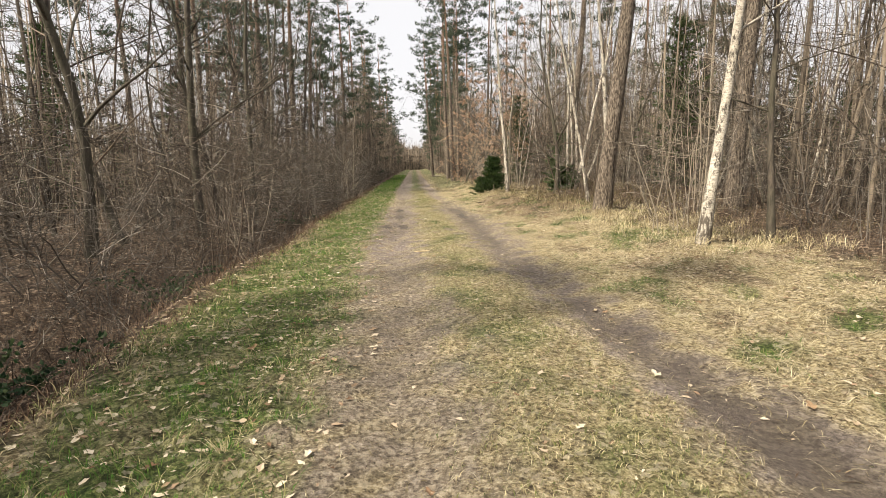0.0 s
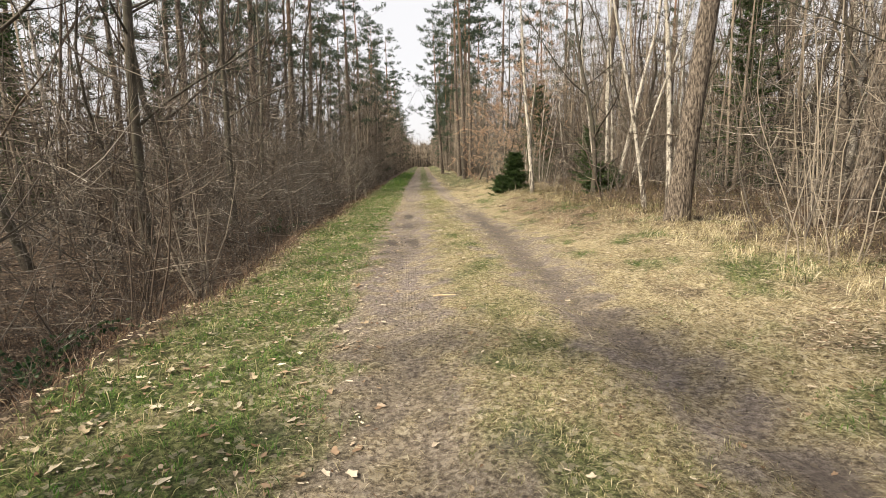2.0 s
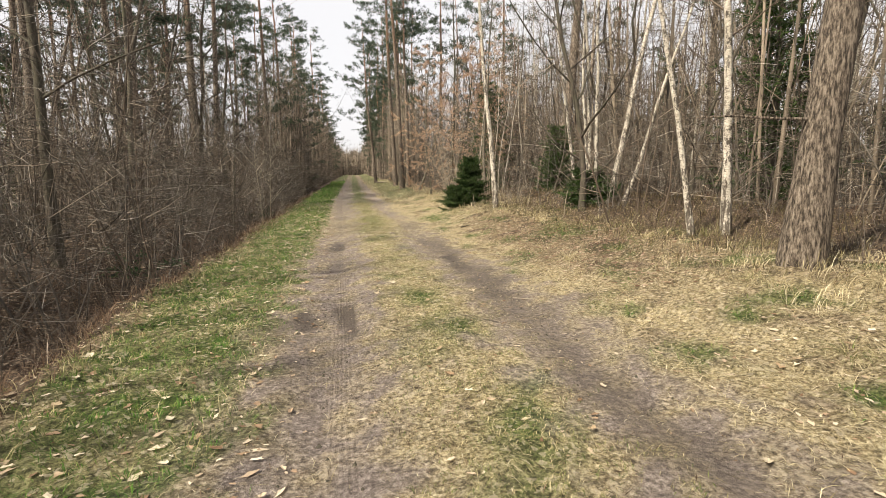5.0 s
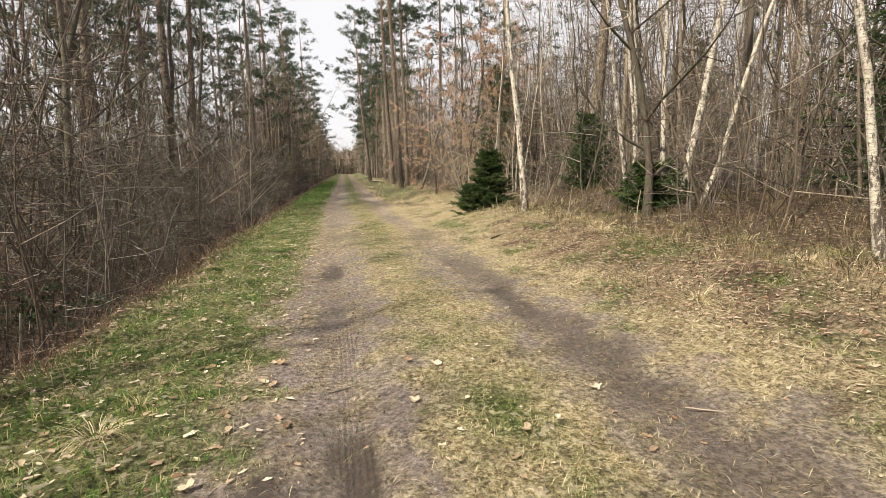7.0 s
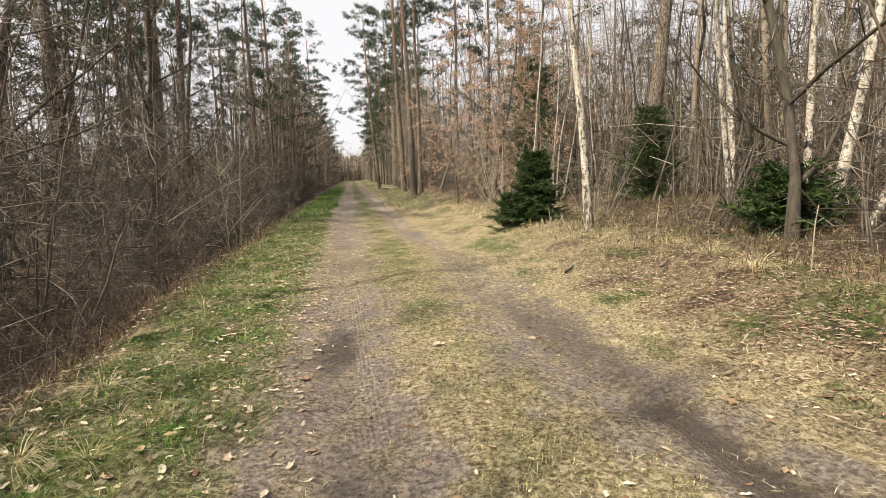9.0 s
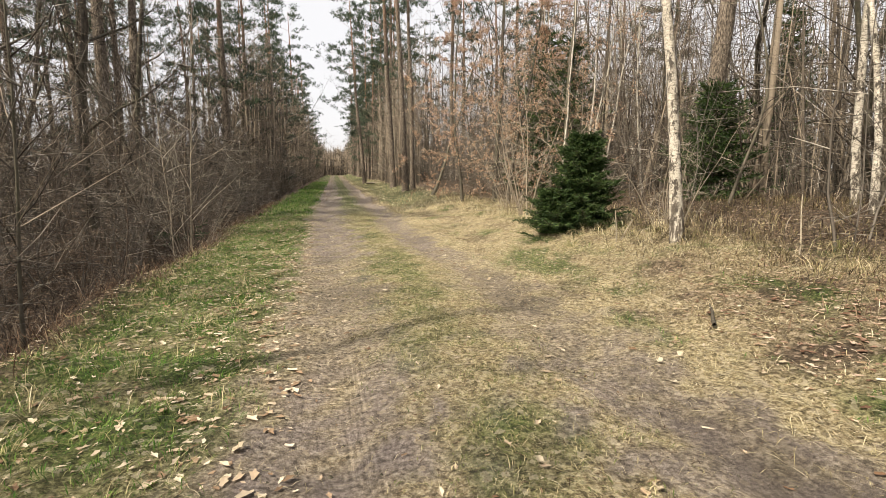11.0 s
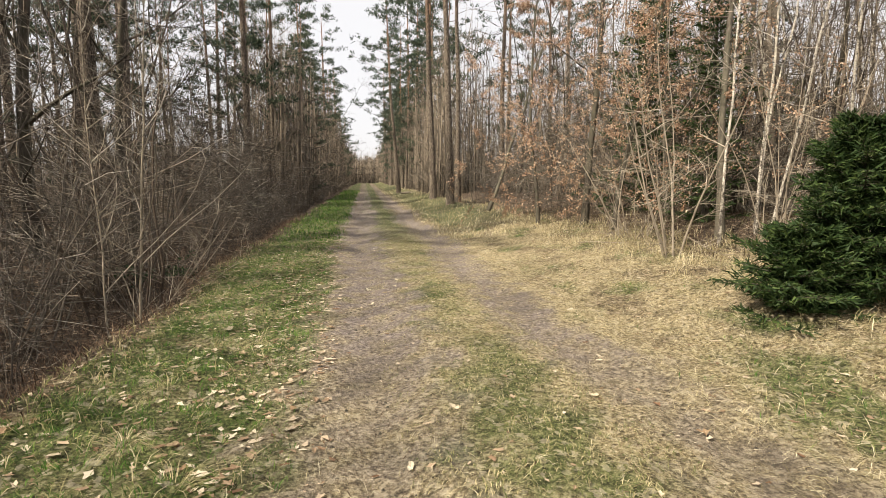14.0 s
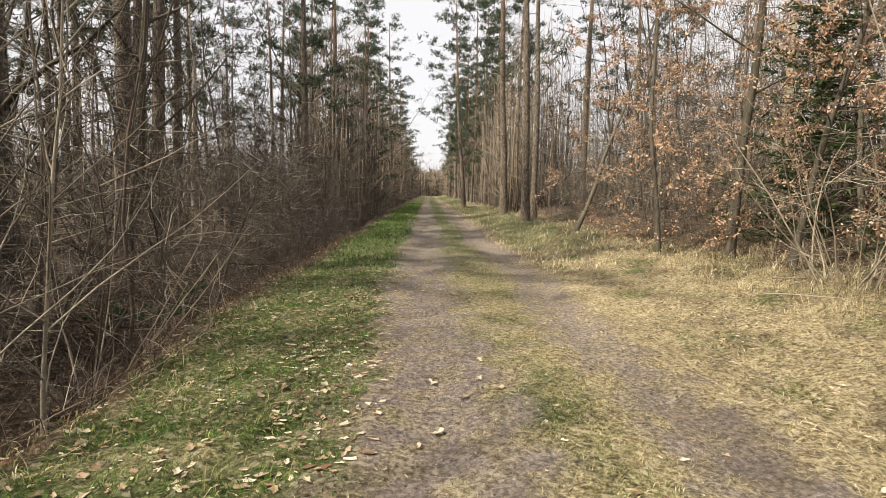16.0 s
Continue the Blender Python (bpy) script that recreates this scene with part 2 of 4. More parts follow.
# ---------------------------------------------------------------- ground
WAVES = np.random.RandomState(5).uniform(0, 6.283, (64, 3))


def rough(x, y, size, seed=0, octaves=4):
    """Smooth noise of about -1..1 with lumps of that size."""
    out = 0
    amp = 1.0
    for o in range(octaves):
        k = 6.283 / size * (1.83 ** o)
        for j in range(4):
            a, p, q = WAVES[(seed * 11 + o * 4 + j) % 64]
            out = out + amp * 0.32 * np.sin(k * (x * np.cos(a) + y * np.sin(a)) + p + 1.7 * np.sin(k * 0.37 * (y * np.cos(a) - x * np.sin(a)) + q))
        amp *= 0.62
    return out


def step(a, b, v):
    u = np.clip((v - a) / (b - a), 0, 1)
    return u * u * (3 - 2 * u)


def bend(y):
    """How far the track swings to the right in the distance."""
    u = np.maximum(np.asarray(y, float) - 30, 0)
    return 0.025 * u * u / (u + 14)


def rise(y):
    """The track climbs a little ahead."""
    u = np.maximum(np.asarray(y, float) - 27, 0)
    return 0.0125 * np.minimum(u, 170) * u / (u + 6)


def rut_left(y):
    return -0.12 + 0.2 * step(15, 27, y) + 0.05 * np.sin(y * 0.45)


def rut_right(y):
    return 1.93 + 0.13 * np.sin(y * 0.55 + 0.4) + 0.05 * np.sin(y * 1.3)


def height(x, y):
    x, y = np.asarray(x, float) - bend(y), np.asarray(y, float)
    z = rise(y) + (0.2 + 0.2 * step(8, 14, y)) * step(2.7, 5.4, x) + (0.12 + 0.3 * step(13, 20, y)) * step(5.4, 8.5, x)
    edge = -2.35 + 0.15 * np.sin(y * 0.7) + 0.1 * np.sin(y * 1.9 + 1)
    z = z - 0.62 * step(0.0, 0.9, edge - x) + 0.48 * step(1.3, 3.4, edge - x)
    z = z - 0.045 * np.exp(-((x - rut_left(y)) / 0.24) ** 2) - 0.05 * np.exp(-((x - rut_right(y)) / 0.24) ** 2)
    z = z - 0.028 * (1 - step(0.08, 0.14, np.abs(x - 0.02 - 0.03 * np.sin(3 * y)))) * step(12.8, 13.1, y) * (1 - step(14.1, 14.4, y))
    z = z - 0.03 * np.clip(spot(x, y, -0.12, 19.4, 0.22, 0.5), 0, 1)
    z = z + 0.03 * np.exp(-((x - 0.9) / 0.5) ** 2)
    z = z + 0.012 * rough(x, y, 0.9, 1) + 0.035 * rough(x, y, 3.5, 2) * step(2.2, 4.0, np.abs(x - 0.9) + 0.2)
    turf = step(0.35, 0.8, np.abs(x - rut_left(y))) * step(0.35, 0.8, np.abs(x - rut_right(y))) * (1 - step(7, 9, np.abs(x)))
    z = z + (0.012 + 0.012 * step(0.7, 1.3, np.abs(x - 0.9))) * rough(x, y, 0.42, 13, 2) * turf
    z = z + 0.10 * rough(x, y, 9, 3) * step(6, 12, np.abs(x - 0.9))
    return z


def spot(x, y, cx, cy, rx, ry):
    d = ((x - cx) / rx) ** 2 + ((y - cy) / ry) ** 2
    return np.clip(1.25 - d, 0, 1)


def masks(x, y):
    x = x - bend(y)
    j = 0.20 * rough(x, y, 0.7, 4) + 0.12 * rough(x, y, 2.6, 5)
    left, right = np.abs(x - rut_left(y)), np.abs(x - rut_right(y))
    sand = np.maximum(1 - step(0.3, 0.58, left + j), 0.95 * (1 - step(0.2, 0.62, right * (1 - 0.3 * step(8, 11, y) * (1 - step(22, 26, y))) + j)))
    sand = np.clip(sand + 0.35 * (1 - step(0.5, 0.95, left + j)), 0, 1) * (1 - 0.5 * step(60, 120, y)) * np.clip(0.82 + 0.45 * rough(x, y, 0.5, 15), 0.25, 1) * (1 - 0.4 * step(20.5, 22.5, y) * (1 - step(26, 28, y))) * (1 - 0.3 * (1 - step(7, 9, y)) * (1 - step(0.6, 1.2, x)))
    wet_shade = np.zeros_like(x)
    # Damp soil, plus shade put into the colour near y 13 and 27.
    for cx, cy, rx, ry, a in ((1.95, 4.6, 0.3, 1.3, 0.9), (2.0, 2.5, 0.38, 1.3, 1.0), (1.8, 8.0, 0.3, 1.4, 0.6), (1.8, 11.0, 0.34, 2.0, 0.75), (-0.35, 12.9, 0.5, 1.3, 0.45), (1.9, 13.6, 0.45, 1.8, 0.6),
                              (-0.12, 19.4, 0.2, 0.55, 1.1), (-0.1, 16.5, 0.3, 1.2, 0.45), (2.0, 15.2, 0.36, 2.0, 0.9),
                              (2.0, 19.2, 0.32, 2.0, 0.8), (2.15, 24.0, 0.3, 1.8, 0.65), (-0.1, 6.4, 0.35, 0.6, 0.4), (-0.15, 4.3, 0.4, 0.9, 0.4),
                              (0.2, 24.0, 0.5, 0.9, 0.55), (0.1, 27.2, 0.35, 0.7, 0.5), (0.25, 42.0, 0.55, 1.1, 1.1), (2.0, 29.2, 0.3, 0.8, 0.5)):
        wet_shade = np.maximum(wet_shade, 0.8 * a * np.clip(spot(x + 0.6 * j, y + 2 * j, cx, cy, rx, ry), 0, 1))
    for cx, y0, y1, w in ((0.02, 12.95, 14.2, 0.115), (-0.12, 19.0, 19.8, 0.15), (-0.42, 13.2, 14.0, 0.1), (1.95, 16.2, 17.6, 0.14)):
        wet_shade = np.maximum(wet_shade, 0.95 * (1 - step(0.75 * w, 1.25 * w, np.abs(x - cx - 0.03 * np.sin(3 * y)) + 0.15 * j)) * step(y0 - 0.08, y0 + 0.08, y + 0.6 * j) * (1 - step(y1 - 0.1, y1 + 0.1, y + 0.6 * j)))
    bank = -1.95 + 0.15 * np.sin(y * 0.7)
    green = (1 - step(0.05, 0.5, bank - x + j)) * step(0.3, 0.75, rut_left(y) - x + j) * (0.75 + 0.25 * rough(x, y, 1.1, 6))
    mid = (1 - step(0.3, 0.6, np.abs(x - 0.9) + j)) * (0.28 + 0.5 * rough(x, y, 1.5, 7))
    far = (1 - step(0.5, 0.9, np.abs(x - 0.9) + j)) * step(30, 42, y) * 0.7
    vr = step(2.3, 2.8, x + j) * (1 - step(5.5, 7.0, x + j)) * (0.75 * rough(x, y, 1.7, 8) - 0.15)
    for cx, cy, rx, ry in ((0.65, 5.5, 0.35, 0.8), (2.95, 6.0, 0.5, 0.35), (4.6, 9.5, 0.8, 0.8), (1.05, 26.0, 0.4, 2.0), (3.2, 25.5, 0.5, 1.5), (4.6, 18.2, 0.8, 0.8)):
        vr = np.maximum(vr, 0.8 * spot(x + j, y + j, cx, cy, rx, ry))
    vr = np.maximum(vr, 0.6 * step(36, 42, y + 3 * j) * step(2.4, 3.0, x + j) * (1 - step(4.5, 6.0, x + j)))
    green = np.clip(np.maximum(np.maximum(green, mid), np.maximum(vr, far)), 0, 1)
    straw = step(-2.35, -1.7, x + j) * (1 - step(5.2, 6.6, x + 2 * j)) * (1 - 0.6 * step(36, 44, y + 4 * j))
    brown = step(3.0, 3.9, x + j) * np.clip(spot(y, x, 18.5, 4.2, 5.5, 2.2), 0, 1)
    straw = np.clip(straw - 0.35 * brown * step(10, 13, y) - 0.2 * brown - 0.6 * step(2.3, 2.9, x) * np.clip(rough(x, y, 1.5, 17) - 0.05, 0, 1), 0, 1)
    tread = (1 - step(0.08, 0.15, np.abs(x - rut_left(y) - 0.12))) * step(6.5, 9, y) * (1 - step(21, 24, y))
    tread = np.maximum(tread, (1 - step(0.08, 0.15, np.abs(x - rut_right(y)))) * step(13, 15, y) * (1 - step(19, 21, y)))
    return {"tread": tread, "sand": sand, "wet_shade": np.clip(wet_shade, 0, 1), "green": green, "straw": straw}


def spread(a, b, stepsize, reach, grow):
    mid = list(np.arange(a, b, stepsize))
    out, d = [], stepsize
    while not out or abs(out[-1]) < reach:
        d *= grow
        out.append((out[-1] if out else mid[-1]) + d)
    back, d = [], stepsize
    while not back or abs(back[-1]) < reach:
        d *= grow
        back.append((back[-1] if back else mid[0]) - d)
    return np.array(back[::-1] + mid + out)


gx = spread(-3.2, 5.6, 0.07, 900, 1.17)
gy = spread(0.8, 36.0, 0.10, 900, 1.09)
XX, YY = np.meshgrid(gx, gy)
ZZ = height(XX, YY)
nx, ny = len(gx), len(gy)
idx = np.arange(nx * ny).reshape(ny, nx)
quads = np.stack([idx[:-1, :-1], idx[:-1, 1:], idx[1:, 1:], idx[1:, :-1]], -1).reshape(-1, 4)
gm = bpy.data.meshes.new("ground")
gm.from_pydata(np.stack([XX, YY, ZZ], -1).reshape(-1, 3).tolist(), [], quads.tolist())
gm.polygons.foreach_set("use_smooth", [True] * len(gm.polygons))
for key, val in masks(XX, YY).items():
    att = gm.attributes.new(key, "FLOAT", "POINT")
    att.data.foreach_set("value", val.reshape(-1).astype(np.float32))
gm.materials.append(M_GROUND)
ground = tagged(new("ground", gm), "sandy forest track with two wheel ruts, grass and leaf litter", "ground", kind="structure")


# ---------------------------------------------------------------- mesh tools
class Geo:
    def __init__(self):
        self.v, self.f = [], []

    def tube(self, pts, radii, sides=6, tip=True):
        v, f = self.v, self.f
        first = len(v)
        k = len(pts)
        for i, p in enumerate(pts):
            d = (pts[min(i + 1, k - 1)] - pts[max(i - 1, 0)]).normalized()
            u = d.orthogonal().normalized() if abs(d.z) < 0.9 else d.cross(Vector((1, 0, 0))).normalized()
            w = d.cross(u)
            for s in range(sides):
                a = 6.28319 * s / sides
                q = p + (u * math.cos(a) + w * math.sin(a)) * radii[i]
                v.append((q.x, q.y, q.z))
        for i in range(k - 1):
            for s in range(sides):
                a, b = first + i * sides + s, first + i * sides + (s + 1) % sides
                f.append((a, b, b + sides, a + sides))
        if tip:
            e = pts[-1] + (pts[-1] - pts[-2]).normalized() * radii[-1] * 2
            v.append((e.x, e.y, e.z))
            t = len(v) - 1
            for s in range(sides):
                f.append((first + (k - 1) * sides + s, first + (k - 1) * sides + (s + 1) % sides, t))

    def spike(self, p, q, r):
        d = q - p
        u = d.orthogonal().normalized() * r
        w = d.cross(u).normalized() * r
        a = len(self.v)
        for c in (p + u, p - u * 0.5 + w * 0.87, p - u * 0.5 - w * 0.87, q):
            self.v.append((c.x, c.y, c.z))
        self.f += [(a, a + 1, a + 3), (a + 1, a + 2, a + 3), (a + 2, a, a + 3)]

    def blade(self, p, d, side, length, width):
        a = len(self.v)
        for c in (p - side * width * 0.3, p + d * length * 0.5 + side * width * 0.5, p + d * length, p + d * length * 0.45 - side * width * 0.5):
            self.v.append((c.x, c.y, c.z))
        self.f.append((a, a + 1, a + 2, a + 3))

    def needle(self, p, d, side, length, width):
        a = len(self.v)
        for c in (p - side * width * 0.5, p + side * width * 0.5, p + d * length):
            self.v.append((c.x, c.y, c.z))
        self.f.append((a, a + 1, a + 2))

    def mesh(self, name, mat, smooth=True):
        me = bpy.data.meshes.new(name)
        me.from_pydata(self.v, [], self.f)
        me.polygons.foreach_set("use_smooth", [smooth] * len(me.polygons))
        me.materials.append(mat)
        return me


def part(name, geo, mat, parent, label="", smooth=True):
    ob = new(name, geo.mesh(name, mat, smooth))
    ob.parent = parent
    return tagged(ob, label)


def rnd_dir(r, up=0.0):
    a = r.uniform(0, 6.283)
    z = r.uniform(-1, 1) * (1 - abs(up)) + up
    k = math.sqrt(max(0.0, 1 - z * z))
    return Vector((k * math.cos(a), k * math.sin(a), z))


def wander(r, p, d, length, segs, wob, pull=0.0):
    pts = [p.copy()]
    d = d.normalized()
    for _ in range(segs):
        d = (d + rnd_dir(r) * wob + Vector((0, 0, pull))).normalized()
        pts.append(pts[-1] + d * (length / segs))
    return pts


def along(pts, f):
    k = (len(pts) - 1) * min(max(f, 0), 0.999)
    i = int(k)
    return pts[i].lerp(pts[i + 1], k - i), (pts[i + 1] - pts[i]).normalized()


def outward(r, d, spreadiness):
    side = d.cross(rnd_dir(r))
    side = side.normalized() if side.length > 1e-4 else Vector((1, 0, 0))
    return (d * (1 - spreadiness) + side * spreadiness).normalized()


def twigs_on(r, geo, pts, n, length, rad, sub, frm=0.25, spreadiness=0.6, pull=0.06):
    """Side shoots with finer shoots on them."""
    for _ in range(n):
        f = r.uniform(frm, 1.0)
        p, d = along(pts, f)
        ln = length * r.uniform(0.5, 1.2) * (1.15 - 0.6 * f)
        q = wander(r, p, outward(r, d, spreadiness), ln, 2, 0.32, pull)
        geo.tube(q, [rad, rad * 0.7, rad * 0.35], 3, False)
        for _ in range(sub):
            g, e = along(q, r.uniform(0.15, 1.0))
            o = outward(r, e, 0.5)
            geo.spike(g, g + (o + Vector((0, 0, 0.12))) * ln * r.uniform(0.25, 0.65), rad * 0.55)


def trunk_line(r, tall, lean, bend=0.02, segs=11, seat=(0, 0)):
    """A trunk's centre line from below the ground; lean: sideways metres a metre of height."""
    pts = [Vector((seat[0], seat[1], -0.25))]
    p = Vector((seat[0], seat[1], 0.0))
    pts.append(p.copy())
    sway = Vector((0, 0, 0))
    for i in range(segs):
        sway = sway * 0.75 + Vector((r.uniform(-bend, bend), r.uniform(-bend, bend), 0))
        soft = 1.0 if i < segs * 0.45 else 0.55
        p = p + Vector((lean[0] * soft, lean[1] * soft, 1)) * (tall / segs) + sway * (tall / segs) * 2
        pts.append(p.copy())
    return pts


def taper(r0, n, flare=1.35, end=0.12):
    out = [r0 * flare * 1.08, r0 * flare]
    for i in range(n - 2):
        f = (i + 1) / (n - 2)
        out.append(r0 * (1 - (1 - end) * f ** 1.1))
    return out


def place(root, x, y, turn=0.0, size=1.0):
    root.matrix_basis = Matrix.Translation((x, y, float(height(x, y)))) @ Matrix.Rotation(turn, 4, "Z") @ Matrix.Scale(size, 4)
    return root


def bare_tree(name, label, seed, tall, r0, lean=(0, 0), limbs=14, start=0.3, reach=0.33, bark_mat=None, twig_mat=None, shoots=6, sub=6, rise=0.55, bend=0.03, hero=False, stout=0.36):
    r = random.Random(seed)
    root = tagged(new(name), label, "tree", group="trees along the track")
    line = trunk_line(r, tall, lean, bend)
    g = Geo()
    g.tube(line, taper(r0, len(line)), 12 if hero else 8)
    part("trunk", g, bark_mat, root)
    crown = Geo()
    heavy = []
    for i in range(limbs):
        f = start + (1 - start) * (i + r.random() * 0.8) / limbs * 0.97
        p, d = along(line, f)
        a = i * 2.4 + r.uniform(-0.5, 0.5)
        up = rise + 0.25 * f
        q = Vector((math.cos(a), math.sin(a), up)).normalized()
        ln = tall * reach * (1.1 - 0.75 * f) * r.uniform(0.6, 1.25)
        pts = wander(r, p, q, ln, 5, 0.16, 0.06)
        rr = max(0.008, r0 * stout * (1.1 - f))
        if hero and ln > 0.9:
            one = Geo()
            one.tube(pts, [rr, rr * 0.85, rr * 0.7, rr * 0.5, rr * 0.35, rr * 0.18], 5)
            heavy.append(one)
        else:
            crown.tube(pts, [rr, rr * 0.85, rr * 0.7, rr * 0.5, rr * 0.35, rr * 0.18], 4)
        twigs_on(r, crown, pts, shoots, ln * 0.42, max(0.0035, rr * 0.28), sub)
    for one in heavy:
        part("limb", one, bark_mat, root)
    tagged(part("crown", crown, twig_mat, root, "fine leafless twigs"), kind="stuff")
    return root


def shrub(name, label, seed, stems=13, tall=3.2, rad=0.016, shoots=9, sub=5, splay=0.3, twig_mat=None, foot=0.35, tangle=0.2):
    r = random.Random(seed)
    root = tagged(new(name), label, "shrub", group="shrubs beside the track")
    c = Geo()
    for _ in range(stems):
        s = Geo()
        a = r.uniform(0, 6.283)
        p = Vector((math.cos(a), math.sin(a), 0)) * r.uniform(0, foot) + Vector((0, 0, -0.12))
        d = Vector((math.cos(a) * splay * r.uniform(0.1, 1.3), math.sin(a) * splay * r.uniform(0.1, 1.3), 1))
        ln = tall * r.uniform(0.45, 1.15)
        pts = wander(r, p, d, ln, 6, tangle, 0.02)
        rr = rad * r.uniform(0.5, 1.3)
        s.tube(pts, [rr * (1 - 0.13 * i) for i in range(7)], 4)
        twigs_on(r, c, pts, shoots, ln * 0.3, max(0.0034, rr * 0.36), sub, 0.08, 0.8, 0.04)
        part("stem", s, twig_mat, root)
    tagged(part("twig_mass", c, twig_mat, root), kind="stuff")
    return root


def needle_tuft(r, geo, p, d, n, length, width, spreadiness):
    for _ in range(n):
        e = outward(r, d, r.uniform(0.15, spreadiness))
        e = (e + Vector((0, 0, 0.12))).normalized()
        geo.needle(p + rnd_dir(r) * length * r.uniform(0.1, 1.0), e, e.cross(rnd_dir(r)).normalized(), length * r.uniform(0.6, 1.2), width)


def pine(name, label, seed, tall, r0, lean=(0, 0), bare=0.4, branches=24, reach=3.0, tufts=8, needles=9, stubs=14, hero=False, bend=0.012):
    r = random.Random(seed)
    root = tagged(new(name), label, "pine tree", group="forest pines")
    line = trunk_line(r, tall, lean, bend, 13)
    g = Geo()
    g.tube(line, taper(r0, len(line), 1.25), 16 if hero else 8)
    part("trunk", g, M_PINE, root)
    wood, green = Geo(), Geo()
    for i in range(stubs):
        p, d = along(line, r.uniform(0.14, bare + 0.08))
        q = wander(r, p, rnd_dir(r, 0.1), r.uniform(0.4, 1.8), 3, 0.2, -0.02)
        rr = r.uniform(0.012, 0.026)
        wood.tube(q, [rr, rr * 0.8, rr * 0.6, rr * 0.3], 4)
        for _ in range(4):
            gq, e = along(q, r.uniform(0.3, 1))
            wood.spike(gq, gq + outward(r, e, 0.6) * r.uniform(0.15, 0.5), rr * 0.4)
    for i in range(branches):
        f = bare + (1 - bare) * (i + 0.5) / branches
        p, d = along(line, f)
        a = i * 2.4 + r.uniform(-0.7, 0.7)
        ln = reach * (0.3 + 0.9 * math.sin(3.1416 * min(1.0, 0.12 + 0.86 * (f - bare) / (1 - bare)))) * r.choice((0.3, 0.6, 0.9, 1.2))
        pts = wander(r, p, Vector((math.cos(a), math.sin(a), r.uniform(-0.15, 0.3) + 0.6 * (f - bare))), ln, 5, 0.3, 0.03)
        rr = max(0.012, r0 * 0.15 * (1.3 - f))
        wood.tube(pts, [rr, rr * 0.8, rr * 0.65, rr * 0.5, rr * 0.35, rr * 0.2], 4)
        for k in range(tufts):
            q, e = along(pts, r.uniform(0.45, 1.0) if k else 0.98)
            o = outward(r, e, 0.65)
            o.z = o.z * 0.35 + 0.12
            q2 = q + o * r.uniform(0.15, 0.75)
            wood.spike(q, q2, rr * 0.35)
            for _ in range(3):
                q3 = q2 + Vector((r.gauss(0, 0.17), r.gauss(0, 0.17), r.gauss(0.02, 0.05)))
                needle_tuft(r, green, q3, (e * 0.6 + Vector((0, 0, 0.8))).normalized(), needles, 0.22, 0.062, 0.95)
    tagged(part("crown_wood", wood, M_PINE, root), kind="stuff")
    part("crown", green, M_NEEDLE, root, "dark green needle clumps", smooth=False)
    return root


def spruce(name, label, seed, tall, wide, whorls=18, per=8, detail=9, coarse=1.0):
    r = random.Random(seed)
    root = tagged(new(name), label, "spruce tree", group="young spruces")
    line = trunk_line(r, tall, (0.01, 0.0), 0.01)
    g = Geo()
    g.tube(line, taper(0.018 * tall + 0.012, len(line)), 7)
    part("trunk", g, M_DARK, root)
    wood, green = Geo(), Geo()
    for i in range(whorls):
        f = 0.03 + 0.94 * i / whorls
        for k in range(per):
            p, _ = along(line, f + r.uniform(-0.02, 0.02))
            a = 6.283 * (k + r.random() * 0.7) / per + i
            ln = wide * (1 - f) ** 0.5 * r.choice((0.4, 0.7, 0.85, 1.0, 1.15)) * r.uniform(0.8, 1.1) + 0.06
            pts = wander(r, p, Vector((math.cos(a), math.sin(a), 0.05 + 0.35 * f)), ln, 4, 0.1, 0.05)
            wood.tube(pts, [0.009, 0.008, 0.006, 0.004, 0.002], 3)
            for j in range(detail):
                q, e = along(pts, 0.12 + 0.88 * j / detail)
                sidev = e.cross(Vector((0, 0, 1))).normalized()
                for sgn in (-1, 1):
                    o = (e * 0.8 + sidev * sgn * 0.7 + Vector((0, 0, r.uniform(-0.3, 0.12)))).normalized()
                    bl = min(0.24, 0.08 + ln * 0.17) * (1.1 - 0.5 * j / detail) * r.uniform(0.7, 1.2)
                    wood.spike(q, q + o * bl, 0.0025)
                    for m in range(4):
                        q3 = q + o * bl * (0.1 + 0.26 * m)
                        dn = (o + rnd_dir(r) * 0.85).normalized()
                        green.needle(q3, dn, rnd_dir(r).cross(dn).normalized(), (0.045 + 0.3 * bl) * coarse, 0.021 * coarse)
                green.needle(q, (e + rnd_dir(r) * 0.3).normalized(), rnd_dir(r).cross(e).normalized(), 0.12, 0.024)
    tagged(part("crown_wood", wood, M_DARK, root), kind="stuff")
    part("crown", green, M_SPRUCE, root, "dense dark green needles", smooth=False)
    return root


